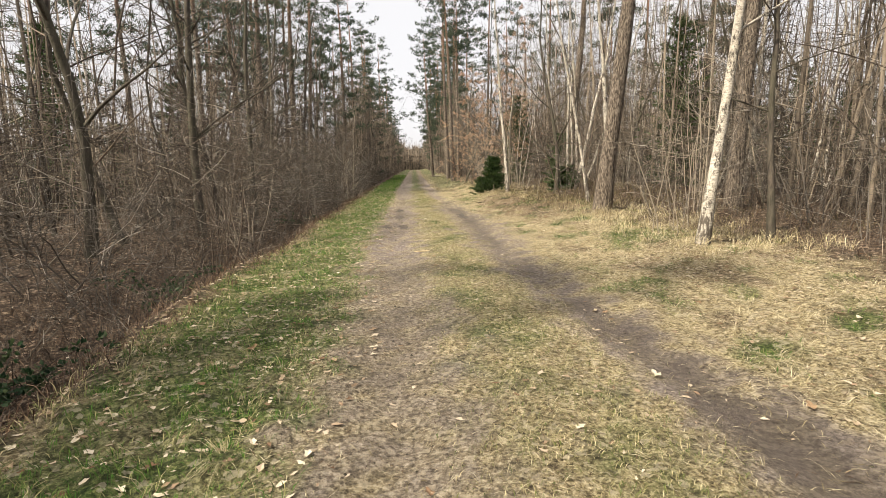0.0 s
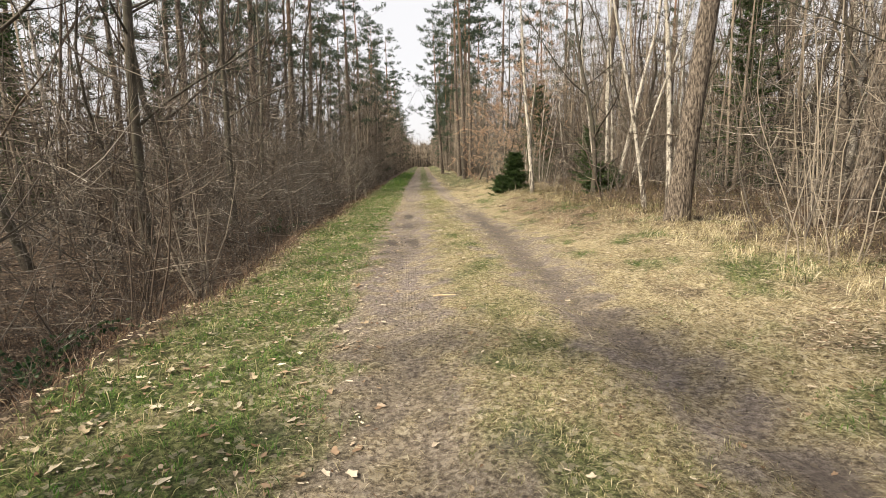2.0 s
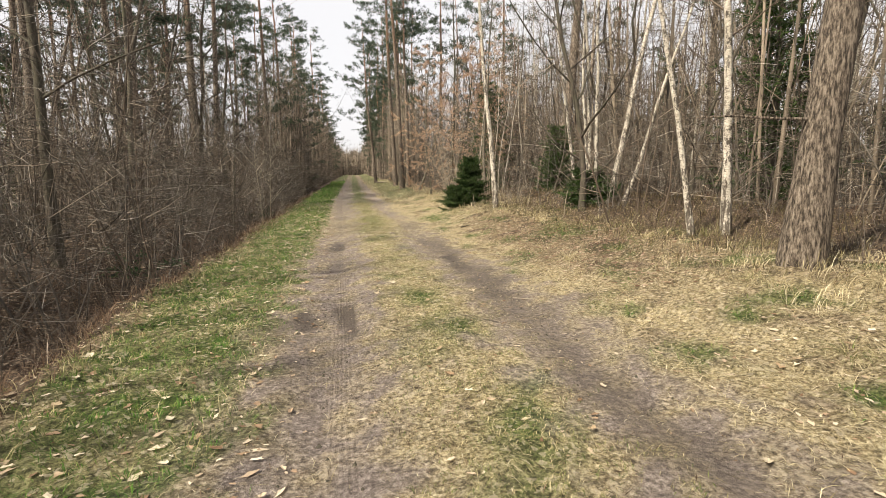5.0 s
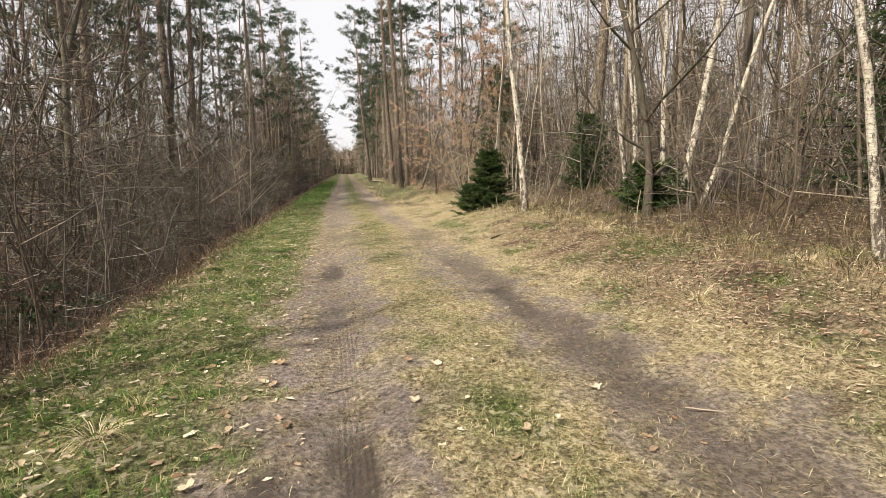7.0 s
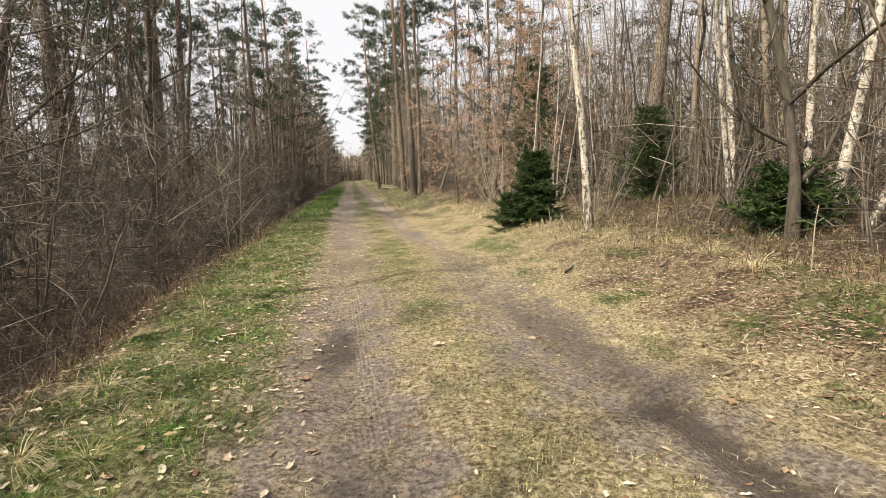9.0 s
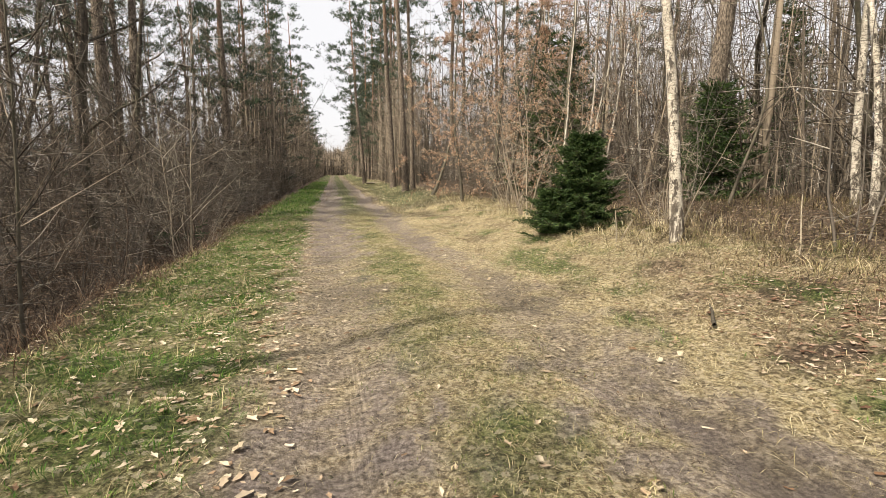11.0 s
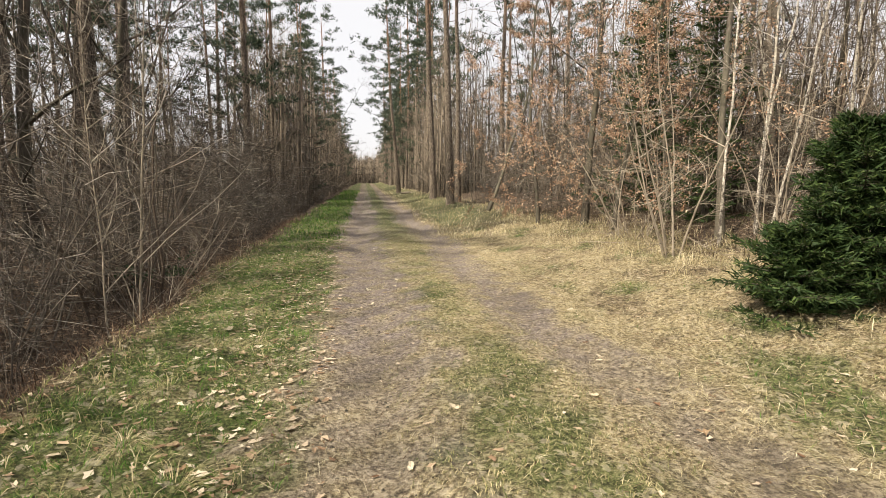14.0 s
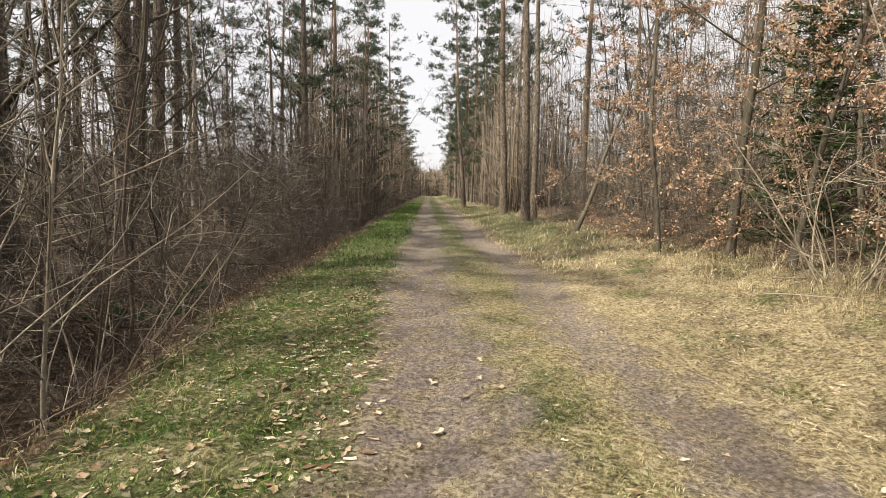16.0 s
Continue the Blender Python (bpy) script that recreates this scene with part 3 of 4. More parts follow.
def leafy_beech(name, label, seed, tall, r0, limbs, reach, leaves, lean=(0, 0), low=0.1, bark_mat=None):
    r = random.Random(seed)
    root = tagged(new(name), label, "tree")
    line = trunk_line(r, tall, lean, 0.04)
    g = Geo()
    g.tube(line, taper(r0, len(line)), 10)
    part("trunk", g, bark_mat, root)
    crown, leafs = Geo(), Geo()
    for i in range(limbs):
        f = low + (0.95 - low) * (i + r.random()) / limbs
        p, d = along(line, f)
        a = i * 2.4 + r.uniform(-0.5, 0.5)
        ln = reach * (1.15 - f) * r.uniform(0.6, 1.2)
        pts = wander(r, p, Vector((math.cos(a), math.sin(a), r.uniform(-0.05, 0.35))), ln, 5, 0.14, 0.0)
        rr = max(0.007, r0 * 0.25 * (1.15 - f))
        one = Geo()
        one.tube(pts, [rr, rr * 0.8, rr * 0.65, rr * 0.5, rr * 0.3, rr * 0.15], 5)
        part("limb", one, bark_mat, root)
        for _ in range(9):
            q, e = along(pts, r.uniform(0.2, 1.0))
            sh = wander(r, q, outward(r, e, 0.55), ln * r.uniform(0.15, 0.4), 2, 0.2)
            crown.tube(sh, [rr * 0.3, rr * 0.2, rr * 0.1], 3, False)
            for _ in range(4):
                g1, e1 = along(sh, r.random())
                crown.spike(g1, g1 + outward(r, e1, 0.5) * ln * r.uniform(0.06, 0.2), rr * 0.16)
            for _ in range(leaves if r.random() < 0.75 else 1):
                g1, e1 = along(sh, r.uniform(0.1, 1.0))
                o = (rnd_dir(r) + Vector((0, 0, -0.35))).normalized()
                leafs.blade(g1 + rnd_dir(r) * 0.05, o, o.cross(rnd_dir(r)).normalized(), r.uniform(0.035, 0.065), r.uniform(0.022, 0.037))
    tagged(part("twig_mass", crown, bark_mat, root), kind="stuff")
    part("leaves", leafs, M_BEECH, root, "withered copper-brown leaves", smooth=False)
    return root


def copies(protos, spots, seed, vary=0.18):
    """The first spots take the originals, the rest copies."""
    r = random.Random(seed)
    for i, (x, y, s) in enumerate(spots):
        x += float(bend(y))
        m = Matrix.Translation((x, y, float(height(x, y)) - 0.03)) @ Matrix.Rotation(r.uniform(0, 6.283), 4, "Z") @ Matrix.Scale(s * r.uniform(1 - vary, 1 + vary), 4)
        if i < len(protos):
            protos[i].matrix_basis = m
        else:
            copy_thing(protos[i % len(protos)], m)


def clear(x, y, taken, gap):
    return all((x - a) ** 2 + (y - b) ** 2 > gap * gap for a, b in taken)


# ---------------------------------------------------------------- trees measured one by one
TAKEN = []


def stand(root, x, y):
    TAKEN.append((x, y))
    return place(root, x, y)


stand(pine("pine_tree", "old thick pine with furrowed grey bark beside the track", 11, 19, 0.205, (0.084, 0.0), 0.5, stubs=7, hero=True), 5.25, 13.1)
stand(pine("pine_tree", "tall pine with dark bark behind a birch", 12, 20, 0.17, (0.035, 0.0), 0.5, hero=True), 8.1, 12.0)
stand(bare_tree("birch_tree", "leaning birch with peeling white and black bark", 13, 11, 0.092, (0.14, 0.0), 13, 0.34, 0.22, M_BIRCH, M_TWIG, hero=True, bend=0.03), 5.05, 8.15)
stand(bare_tree("alder_tree", "slim dark leafless tree at the wood's edge", 14, 9, 0.058, (0.1, 0.02), 14, 0.25, 0.34, M_DARK, M_TWIGDARK, rise=0.2, bend=0.08, hero=True), 6.2, 8.05)
stand(bare_tree("birch_tree", "upright white birch with short side twigs", 16, 12, 0.075, (-0.04, 0.0), 12, 0.3, 0.16, M_BIRCH, M_TWIG), 6.45, 15.75)
stand(bare_tree("birch_tree", "thin white birch among dense stems", 17, 10, 0.06, (-0.08, 0.0), 9, 0.4, 0.18, M_BIRCH, M_TWIG), 7.05, 21.4)
stand(bare_tree("birch_tree", "thin leaning birch with white bark", 18, 11, 0.06, (-0.12, 0.0), 9, 0.4, 0.18, M_BIRCH, M_TWIG), 7.4, 23.4)
stand(bare_tree("birch_tree", "white birch curving up from the heath", 19, 11, 0.05, (-0.19, 0.0), 12, 0.4, 0.2, M_BIRCH, M_TWIG, hero=True), 5.9, 15.9)
stand(bare_tree("birch_tree", "birch trunk with pale flaking base and dark blotches", 20, 13, 0.085, (-0.13, 0.0), 13, 0.36, 0.2, M_BIRCH, M_TWIG, hero=True, bend=0.03), 5.15, 24.85)
stand(bare_tree("birch_tree", "slanting pale birch in the wood", 21, 12, 0.082, (0.24, 0.0), 9, 0.45, 0.18, M_BIRCH, M_TWIG, hero=True), 7.35, 21.3)
stand(bare_tree("birch_tree", "slanting thin pale birch in the wood", 22, 10, 0.052, (0.33, 0.0), 9, 0.45, 0.18, M_BIRCH, M_TWIG, hero=True), 7.45, 20.75)
stand(bare_tree("birch_tree", "white birch behind a dark tree", 23, 11, 0.07, (-0.13, 0.0), 9, 0.45, 0.18, M_BIRCH, M_TWIG), 8.7, 25.0)
stand(bare_tree("oak_tree", "dark leafless oak with forking limbs", 24, 10, 0.082, (0.02, 0.0), 15, 0.15, 0.42, M_DARK, M_TWIGDARK, rise=0.55, bend=0.06, hero=True, stout=0.55), 6.4, 21.05)
stand(pine("pine_tree", "thick leaning pine behind young spruces", 25, 19, 0.24, (0.09, 0.0), 0.5, hero=True), 9.6, 29.8)
stand(bare_tree("birch_tree", "small birch leaning out over the verge", 26, 9, 0.075, (0.36, 0.0), 12, 0.3, 0.22, M_GREYBARK, M_TWIGGREY, bend=0.05, hero=True), 5.25, 43.0)
stand(pine("pine_tree", "tall slender pine leaning towards the track", 27, 21, 0.21, (-0.05, 0.0), 0.36, 30, 3.8, 9), 5.0, 55.5)
stand(pine("pine_tree", "tall straight pine with bare grey trunk", 28, 21, 0.19, (-0.015, 0.0), 0.6), 4.85, 49.0)
stand(pine("pine_tree", "tall straight pine near the track", 29, 20, 0.15, (-0.02, 0.0), 0.6), 5.5, 50.2)
stand(pine("pine_tree", "slim pine with orange upper trunk", 30, 20, 0.18, (0.01, 0.0), 0.55), 9.0, 54.0)
stand(pine("pine_tree", "pine with a crown over the track", 31, 20, 0.2, (-0.05, 0.0), 0.3, 30, 3.6, 9), 4.6, 76.0)
stand(bare_tree("alder_tree", "slim dark trunk standing behind the thicket", 32, 13, 0.10, (0.05, 0.0), 14, 0.3, 0.28, M_DARK, M_TWIG, hero=True), -5.4, 19.2)
stand(bare_tree("alder_tree", "dark leafless tree in the thicket", 33, 12, 0.11, (-0.05, 0.0), 14, 0.25, 0.3, M_DARK, M_TWIG, hero=True), -5.2, 13.6)
stand(bare_tree("alder_tree", "slim grey tree with long bare side limbs", 34, 12, 0.10, (-0.04, 0.02), 12, 0.2, 0.34, M_GREYBARK, M_TWIG, rise=0.3, hero=True), -6.2, 25.5)
stand(bare_tree("birch_sapling", "straight pale sapling at the edge of the bank", 35, 6.0, 0.018, (0.02, 0.0), 26, 0.1, 0.36, M_PALE, M_TWIGPALE, 6, 4, rise=0.7), -2.85, 30.1)
stand(bare_tree("sapling", "thin pale sapling with upswept twigs", 36, 4.6, 0.014, (-0.1, 0.05), 22, 0.1, 0.42, M_PALE, M_TWIGPALE, 6, 4, rise=0.6), -3.05, 29.7)
stand(bare_tree("sapling", "thin upright sapling beside the verge", 37, 5, 0.022, (0.02, 0.0), 14, 0.15, 0.3, M_GREYBARK, M_TWIG, 5, 4, rise=0.9), -3.15, 24.2)
for k, (x, y, r0, ln) in enumerate(((-6.4, 34.6, 0.13, 0.06), (-5.9, 38.4, 0.11, -0.05), (-7.4, 27.5, 0.12, 0.03), (-6.0, 10.2, 0.10, -0.06), (-5.6, 16.2, 0.09, -0.1))):
    stand(bare_tree("oak_tree", "dark crooked oak with heavy limbs above the thicket", 90 + k, 12, r0, (ln, 0.0), 11, 0.25, 0.36, M_DARK, M_TWIGDARK, 6, 5, rise=0.6, bend=0.07, hero=True, stout=0.5), x, y)
for k, (x, y, tall, r0, ln) in enumerate(((-12.4, 49, 20, 0.22, 0.08), (-10.7, 50, 20, 0.22, 0.02), (-5.5, 52, 20, 0.2, -0.02), (-8.4, 41.5, 19, 0.29, 0.03),
                                          (-5.3, 60, 20, 0.2, 0.0), (-7.0, 40.5, 20, 0.19, 0.03), (-8.5, 33, 20, 0.23, 0.02), (-11, 30, 20, 0.2, 0.0))):
    stand(pine("pine_tree", "tall pine trunk rising behind the thicket", 60 + k, tall, r0, (ln, 0.0), 0.3 if y > 50 else 0.45), x, y)
stand(spruce("spruce_tree", "young dense spruce standing at the wood's edge", 40, 1.8, 0.78, 27, 11, 11), 4.85, 27.25)
stand(spruce("spruce_tree", "low spreading spruce bush on the verge", 41, 0.8, 0.75, 12, 10, 10), 4.3, 27.3)
stand(spruce("spruce_tree", "young spruce in the shade of birches", 42, 2.7, 1.3, 19, 8, 7, 1.5), 9.0, 28.8)
stand(spruce("spruce_tree", "small spruce among dead twigs", 43, 0.95, 1.0, 12, 9, 8, 1.5), 6.9, 21.7)
stand(spruce("spruce_tree", "tall dark spruce in the wood", 45, 6.5, 1.9, 22, 7, 6, 1.9), 10.8, 19.5)
stand(spruce("spruce_tree", "dark spruce behind the copper beech", 56, 5.0, 1.4, 20, 7, 6, 1.3), 7.5, 33.1)
stand(spruce("spruce_tree", "dark spruce deep in the wood's shade", 57, 6.0, 1.8, 20, 7, 6, 1.9), 8.0, 36.4)
stand(shrub("hazel_shrub", "pale many-stemmed hazel with straight bare rods", 46, 7, 5.0, 0.019, 9, 5, 0.34, M_TWIGPALE, 0.15, 0.12), 5.0, 30.4)
stand(shrub("hazel_shrub", "pale multi-stemmed bush beside the old pine", 47, 8, 5.0, 0.018, 5, 5, 0.12, M_TWIGPALE, 0.25, 0.1), 7.2, 11.9)
stand(shrub("hazel_shrub", "pale dead-looking bush of tangled rods", 48, 16, 2.6, 0.014, 8, 5, 0.6, M_TWIGPALE, 0.4), 5.4, 32.4)
stand(shrub("hazel_shrub", "thin pale stems at the foot of a birch", 49, 9, 3.4, 0.012, 7, 4, 0.16, M_TWIGPALE, 0.5), 5.3, 9.5)
stand(shrub("hazel_shrub", "forked bush with pale bent branches on the bank", 50, 7, 2.5, 0.024, 7, 5, 0.5, M_TWIGPALE, 0.15), -3.4, 11.6)
stand(shrub("hazel_shrub", "bush of pale rods slanting out over the bank", 58, 8, 2.7, 0.013, 7, 5, 0.75, M_TWIGPALE, 0.2, 0.1), -3.2, 31.2)
for k, (x, y, ln) in enumerate(((7.0, 31.0, -0.03), (7.2, 31.25, 0.02), (7.35, 31.05, 0.07), (6.2, 30.9, 0.03), (8.3, 30.4, -0.05))):
    stand(bare_tree("birch_tree", "slim pale young birch beyond the spruce", 400 + k, 8 + 0.4 * k, 0.026, (ln, 0.0), 12, 0.3, 0.2, M_BIRCH, M_TWIGGREY, 5, 5, bend=0.05), x, y)
stand(shrub("hazel_shrub", "pale bare hazel behind the young spruce", 64, 9, 3.8, 0.014, 9, 5, 0.35, M_TWIGPALE, 0.3, 0.15), 6.2, 29.7)
stand(shrub("hazel_shrub", "pale tangled bush between birch and spruce", 65, 11, 2.0, 0.010, 9, 5, 0.6, M_TWIGPALE, 0.4, 0.25), 6.1, 26.3)
stand(leafy_beech("beech_tree", "young beech holding its withered copper leaves", 51, 8.5, 0.05, 36, 3.0, 62, (-0.03, 0), 0.1, M_GREYBARK), 5.0, 36.6)
stand(leafy_beech("beech_tree", "spreading beech with low branches of brown leaves", 52, 7.5, 0.055, 44, 3.4, 44, (0.02, 0.0), 0.12, M_DARK), 5.7, 33.7)
stand(leafy_beech("beech_tree", "tall beech with few copper leaves still hanging", 53, 11, 0.07, 32, 3.0, 34, (-0.02, 0), 0.2, M_GREYBARK), 6.6, 31.4)
stand(leafy_beech("beech_tree", "small beech with copper leaves behind hazel rods", 55, 7, 0.05, 28, 2.4, 30, (0.03, 0), 0.2, M_GREYBARK), 7.6, 34.6)
stand(bare_tree("oak_tree", "dark ivy-grown oak trunk in the wood", 54, 12, 0.085, (-0.02, 0.0), 12, 0.3, 0.3, M_DARK, M_TWIG, hero=True), 5.9, 35.6)


def bramble(label, seed, stems, reach):
    """Arching stems that keep dark green leaves through the winter."""
    r = random.Random(seed)
    root = tagged(new("bramble_bush"), label, "shrub", group="brambles in the ditch")
    leafs = Geo()
    for k in range(stems):
        a = 6.283 * k / stems + r.uniform(-0.4, 0.4)
        pts = wander(r, Vector((0, 0, -0.05)), Vector((math.cos(a), math.sin(a), 1.5)), reach * r.uniform(0.7, 1.3), 7, 0.12, -0.22)
        g = Geo()
        g.tube(pts, [0.006 - 0.0006 * i for i in range(8)], 5)
        part("stem", g, M_TWIGDARK, root)
        for _ in range(34):
            q, e = along(pts, r.uniform(0.2, 1.0))
            o = outward(r, e, 0.8)
            for turn in (-0.8, 0.0, 0.8):
                d = (o + e * turn + Vector((0, 0, r.uniform(-0.2, 0.3)))).normalized()
                leafs.blade(q + o * 0.03, d, d.cross(rnd_dir(r)).normalized(), r.uniform(0.04, 0.075), r.uniform(0.028, 0.045))
    part("leaves", leafs, M_EVERGREEN, root, "dark green bramble leaves", smooth=False)
    return root


for k, (x, y) in enumerate(((-3.35, 3.4), (-3.5, 4.3), (-3.7, 2.6), (-4.1, 19.4), (-3.9, 8.3), (-4.0, 34.0))):
    stand(bramble("low bramble with dark green leaves in the ditch", 300 + k, 9, 1.1), x, y)

# ---------------------------------------------------------------- the wood around
pick = random.Random(7)


def spots(n, xr, yr, gap, size=1.0, grow=0.0, tall=False):
    out = []
    for _ in range(n * 30):
        if len(out) == n:
            break
        x, y = pick.uniform(*xr), pick.uniform(*yr)
        if tall and -11 < x < -4.4 and 15 < y < 25:      # a gap in the tall trees
            continue
        if clear(x, y, TAKEN, gap):
            TAKEN.append((x, y))
            out.append((x, y, size + grow * abs(y - 16) / 50))
    return out


thick = [shrub("thicket_shrub", "dense leafless brown shrub on the bank", 100 + k, 8, 2.8 + 0.3 * k, 0.0105, 12, 5, 0.22 + 0.06 * k, (M_TWIG, M_TWIGGREY, M_TWIGGREY)[k % 3], 0.45, 0.15 + 0.02 * k) for k in range(6)]
left = spots(54, (-4.3, -3.5), (0, 60), 0.7, 0.95) + spots(46, (-5.8, -4.2), (0, 62), 0.85, 1.25) + spots(24, (-8.5, -5.6), (4, 60), 1.1, 1.4)
left += spots(16, (-13, -8), (10, 60), 1.5, 1.8) + spots(22, (-5.5, -3.6), (62, 140), 1.2, 1.7)
rest = spots(44, (6.4, 10), (3, 44), 0.9, 1.0) + spots(36, (9, 17), (6, 55), 1.3, 1.7) + spots(20, (5.6, 9), (44, 75), 1.2, 1.3) + spots(14, (5, 8), (75, 140), 1.5, 1.6)
# Unseen shrubs behind the start, added to shade the verge and close the wood.
left += spots(12, (-5.6, -3.6), (-9, 0), 0.9, 1.2)
rest += spots(8, (6.6, 10), (-9, 3), 1.2, 1.1)
pick.shuffle(left)
for lot in (rest,):
    pick.shuffle(lot)
copies(thick, left + rest, 1, 0.36)

stems = [bare_tree("alder_tree", "slim leafless tree with brown twigs", 120 + k, 8 + 1.3 * k, 0.028 + 0.009 * k, (pick.uniform(-0.1, 0.1), 0), 20, 0.14, 0.27, (M_DARK, M_GREYBARK)[k % 2], (M_TWIG, M_TWIGDARK)[k % 2], 6, 5, rise=0.4, bend=0.12) for k in range(5)]
# The seven at y -10 to 4 are unseen, added for their shade.
copies(stems, spots(34, (-11, -4.6), (6, 60), 1.0, tall=True) + spots(7, (-9, -4.8), (-10, 4), 1.4) + spots(12, (-7, -4.2), (60, 150), 2.0, 1.15) + spots(64, (6.6, 17), (3, 58), 0.9) + spots(12, (5.5, 8.5), (58, 150), 2.0, 1.15), 2)

birches = [bare_tree("birch_tree", "slender white-barked birch in the wood", 140 + k, 10 + 1.2 * k, 0.036 + 0.012 * k, (pick.uniform(-0.12, 0.12), 0), 11, 0.35, 0.18, M_BIRCH, M_TWIG, 5, 5, bend=0.05) for k in range(4)]
copies(birches, spots(34, (7.8, 20), (4, 48), 1.0) + spots(6, (-12, -7), (20, 60), 1.5), 3)

pines = [pine("pine_tree", "tall forest pine with a high crown", 160 + k, 17 + 1.2 * k, 0.17 + 0.015 * k, (pick.uniform(-0.03, 0.03), 0), 0.12 + 0.09 * k, 28, 3.0) for k in range(4)]
# The pines at y below 0 are added behind the start, unseen.
copies(pines, spots(26, (-22, -7.5), (24, 75), 2.0) + spots(14, (10, 26), (10, 70), 2.2) + spots(3, (-14, -8), (-14, 0), 3.0) + spots(3, (8, 14), (-14, 0), 3.0) + spots(34, (-7.0, -4.5), (34, 150), 2.0) + spots(30, (4.9, 8.5), (57, 150), 2.0), 4)

young = [spruce("spruce_tree", "dark spruce inside the wood", 180 + k, 4 + 2.0 * k, 1.4 + 0.3 * k, 17, 7, 4, 2.6) for k in range(2)]
copies(young, spots(5, (9.0, 11), (9, 40), 2.2, 0.75) + spots(14, (11, 24), (6, 50), 2.2) + spots(6, (-20, -10), (8, 50), 2.5), 5)

# Trunks and brush in the depth of the wood.
far = Geo()
r = random.Random(9)
for _ in range(3600):
    sgn = r.choice((-1, 1))
    x, y = sgn * (9 + 75 * r.random() ** 1.3), r.uniform(-20, 210)
    x += float(bend(y))
    z = float(height(x, y)) - 0.2
    tall = r.uniform(3, 14)
    far.spike(Vector((x, y, z)), Vector((x + r.uniform(-0.8, 0.8), y + r.uniform(-0.8, 0.8), z + tall)), r.uniform(0.03, 0.11))
    for _ in range(5):
        a = Vector((x + r.uniform(-1, 1), y + r.uniform(-1, 1), z + r.random() * 3))
        far.spike(a, a + (rnd_dir(r, 0.5)) * r.uniform(0.8, 2.6), 0.012 + 0.0007 * math.hypot(x, y - 15))
for _ in range(4200):
    x, y = r.uniform(-45, 50), r.uniform(190, 330)
    far.spike(Vector((x, y, 1.4)), Vector((x + r.uniform(-1, 1), y, 1.6 + r.uniform(4, 15) * (0.85 if abs(x - 5) < 4 else 1))), r.uniform(0.08, 0.22))
    for _ in range(4):
        a = Vector((x + r.uniform(-1, 1), y, 1.6 + r.random() * 6))
        far.spike(a, a + rnd_dir(r, 0.4) * r.uniform(1.5, 3.5), 0.16)
for _ in range(420):
    x, y = r.uniform(-4, 14), r.uniform(200, 250)
    far.spike(Vector((x, y, 1.4)), Vector((x + r.uniform(-1, 1), y, 1.6 + r.uniform(6, 13))), 0.2)
    for _ in range(7):
        a = Vector((x + r.uniform(-1, 1), y, 1.6 + r.random() * 9))
        far.spike(a, a + rnd_dir(r, 0.4) * r.uniform(1.0, 3.0), 0.16)
for _ in range(3200):                        # brush that lines the track further on
    y = 58 + 270 * r.random() ** 1.4
    x = float(bend(y)) + (-3.9 - 4 * r.random() if r.random() < 0.5 else 5.3 + 4 * r.random())
    z = float(height(x, y)) - 0.2
    far.spike(Vector((x, y, z)), Vector((x + r.uniform(-0.6, 0.6), y, z + r.uniform(6, 15))), 0.03 + 0.0003 * y)
    for _ in range(6):
        a = Vector((x + r.uniform(-0.8, 0.8), y + r.uniform(-0.8, 0.8), z + 0.2 + r.random() ** 1.2 * 11))
        far.spike(a, a + rnd_dir(r, 0.55) * r.uniform(0.6, 1.8), 0.008 + 0.0006 * y)
for _ in range(4200):                        # crossing boughs and brush between the trunks
    sgn = r.choice((-1, 1, 1))
    y = -8 + 88 * r.random()
    x = float(bend(y)) + (-6.4 - 15 * r.random() ** 1.4 if sgn < 0 else 9.5 + 15 * r.random() ** 1.2)
    z = float(height(x, y)) - 0.1
    p = Vector((x, y, z))
    pts = wander(r, p, Vector((r.uniform(-0.25, 0.25), r.uniform(-0.25, 0.25), 1)), r.uniform(2.5, 5.5) if sgn < 0 else r.uniform(3, 12), 4, 0.14)
    for i in range(4):
        far.spike(pts[i], pts[i] + (pts[i + 1] - pts[i]) * 1.25, 0.022 - 0.004 * i)
    for _ in range(10):
        q, e = along(pts, r.uniform(0.12, 1.0))
        o = outward(r, e, 0.85)
        o.z *= 0.5
        far.spike(q, q + o * r.uniform(0.8, 2.4), 0.008)
wood = tagged(new("far_woods", far.mesh("far_woods", M_FARWOOD)), "brown leafless wood in the distance", "woods", kind="stuff")


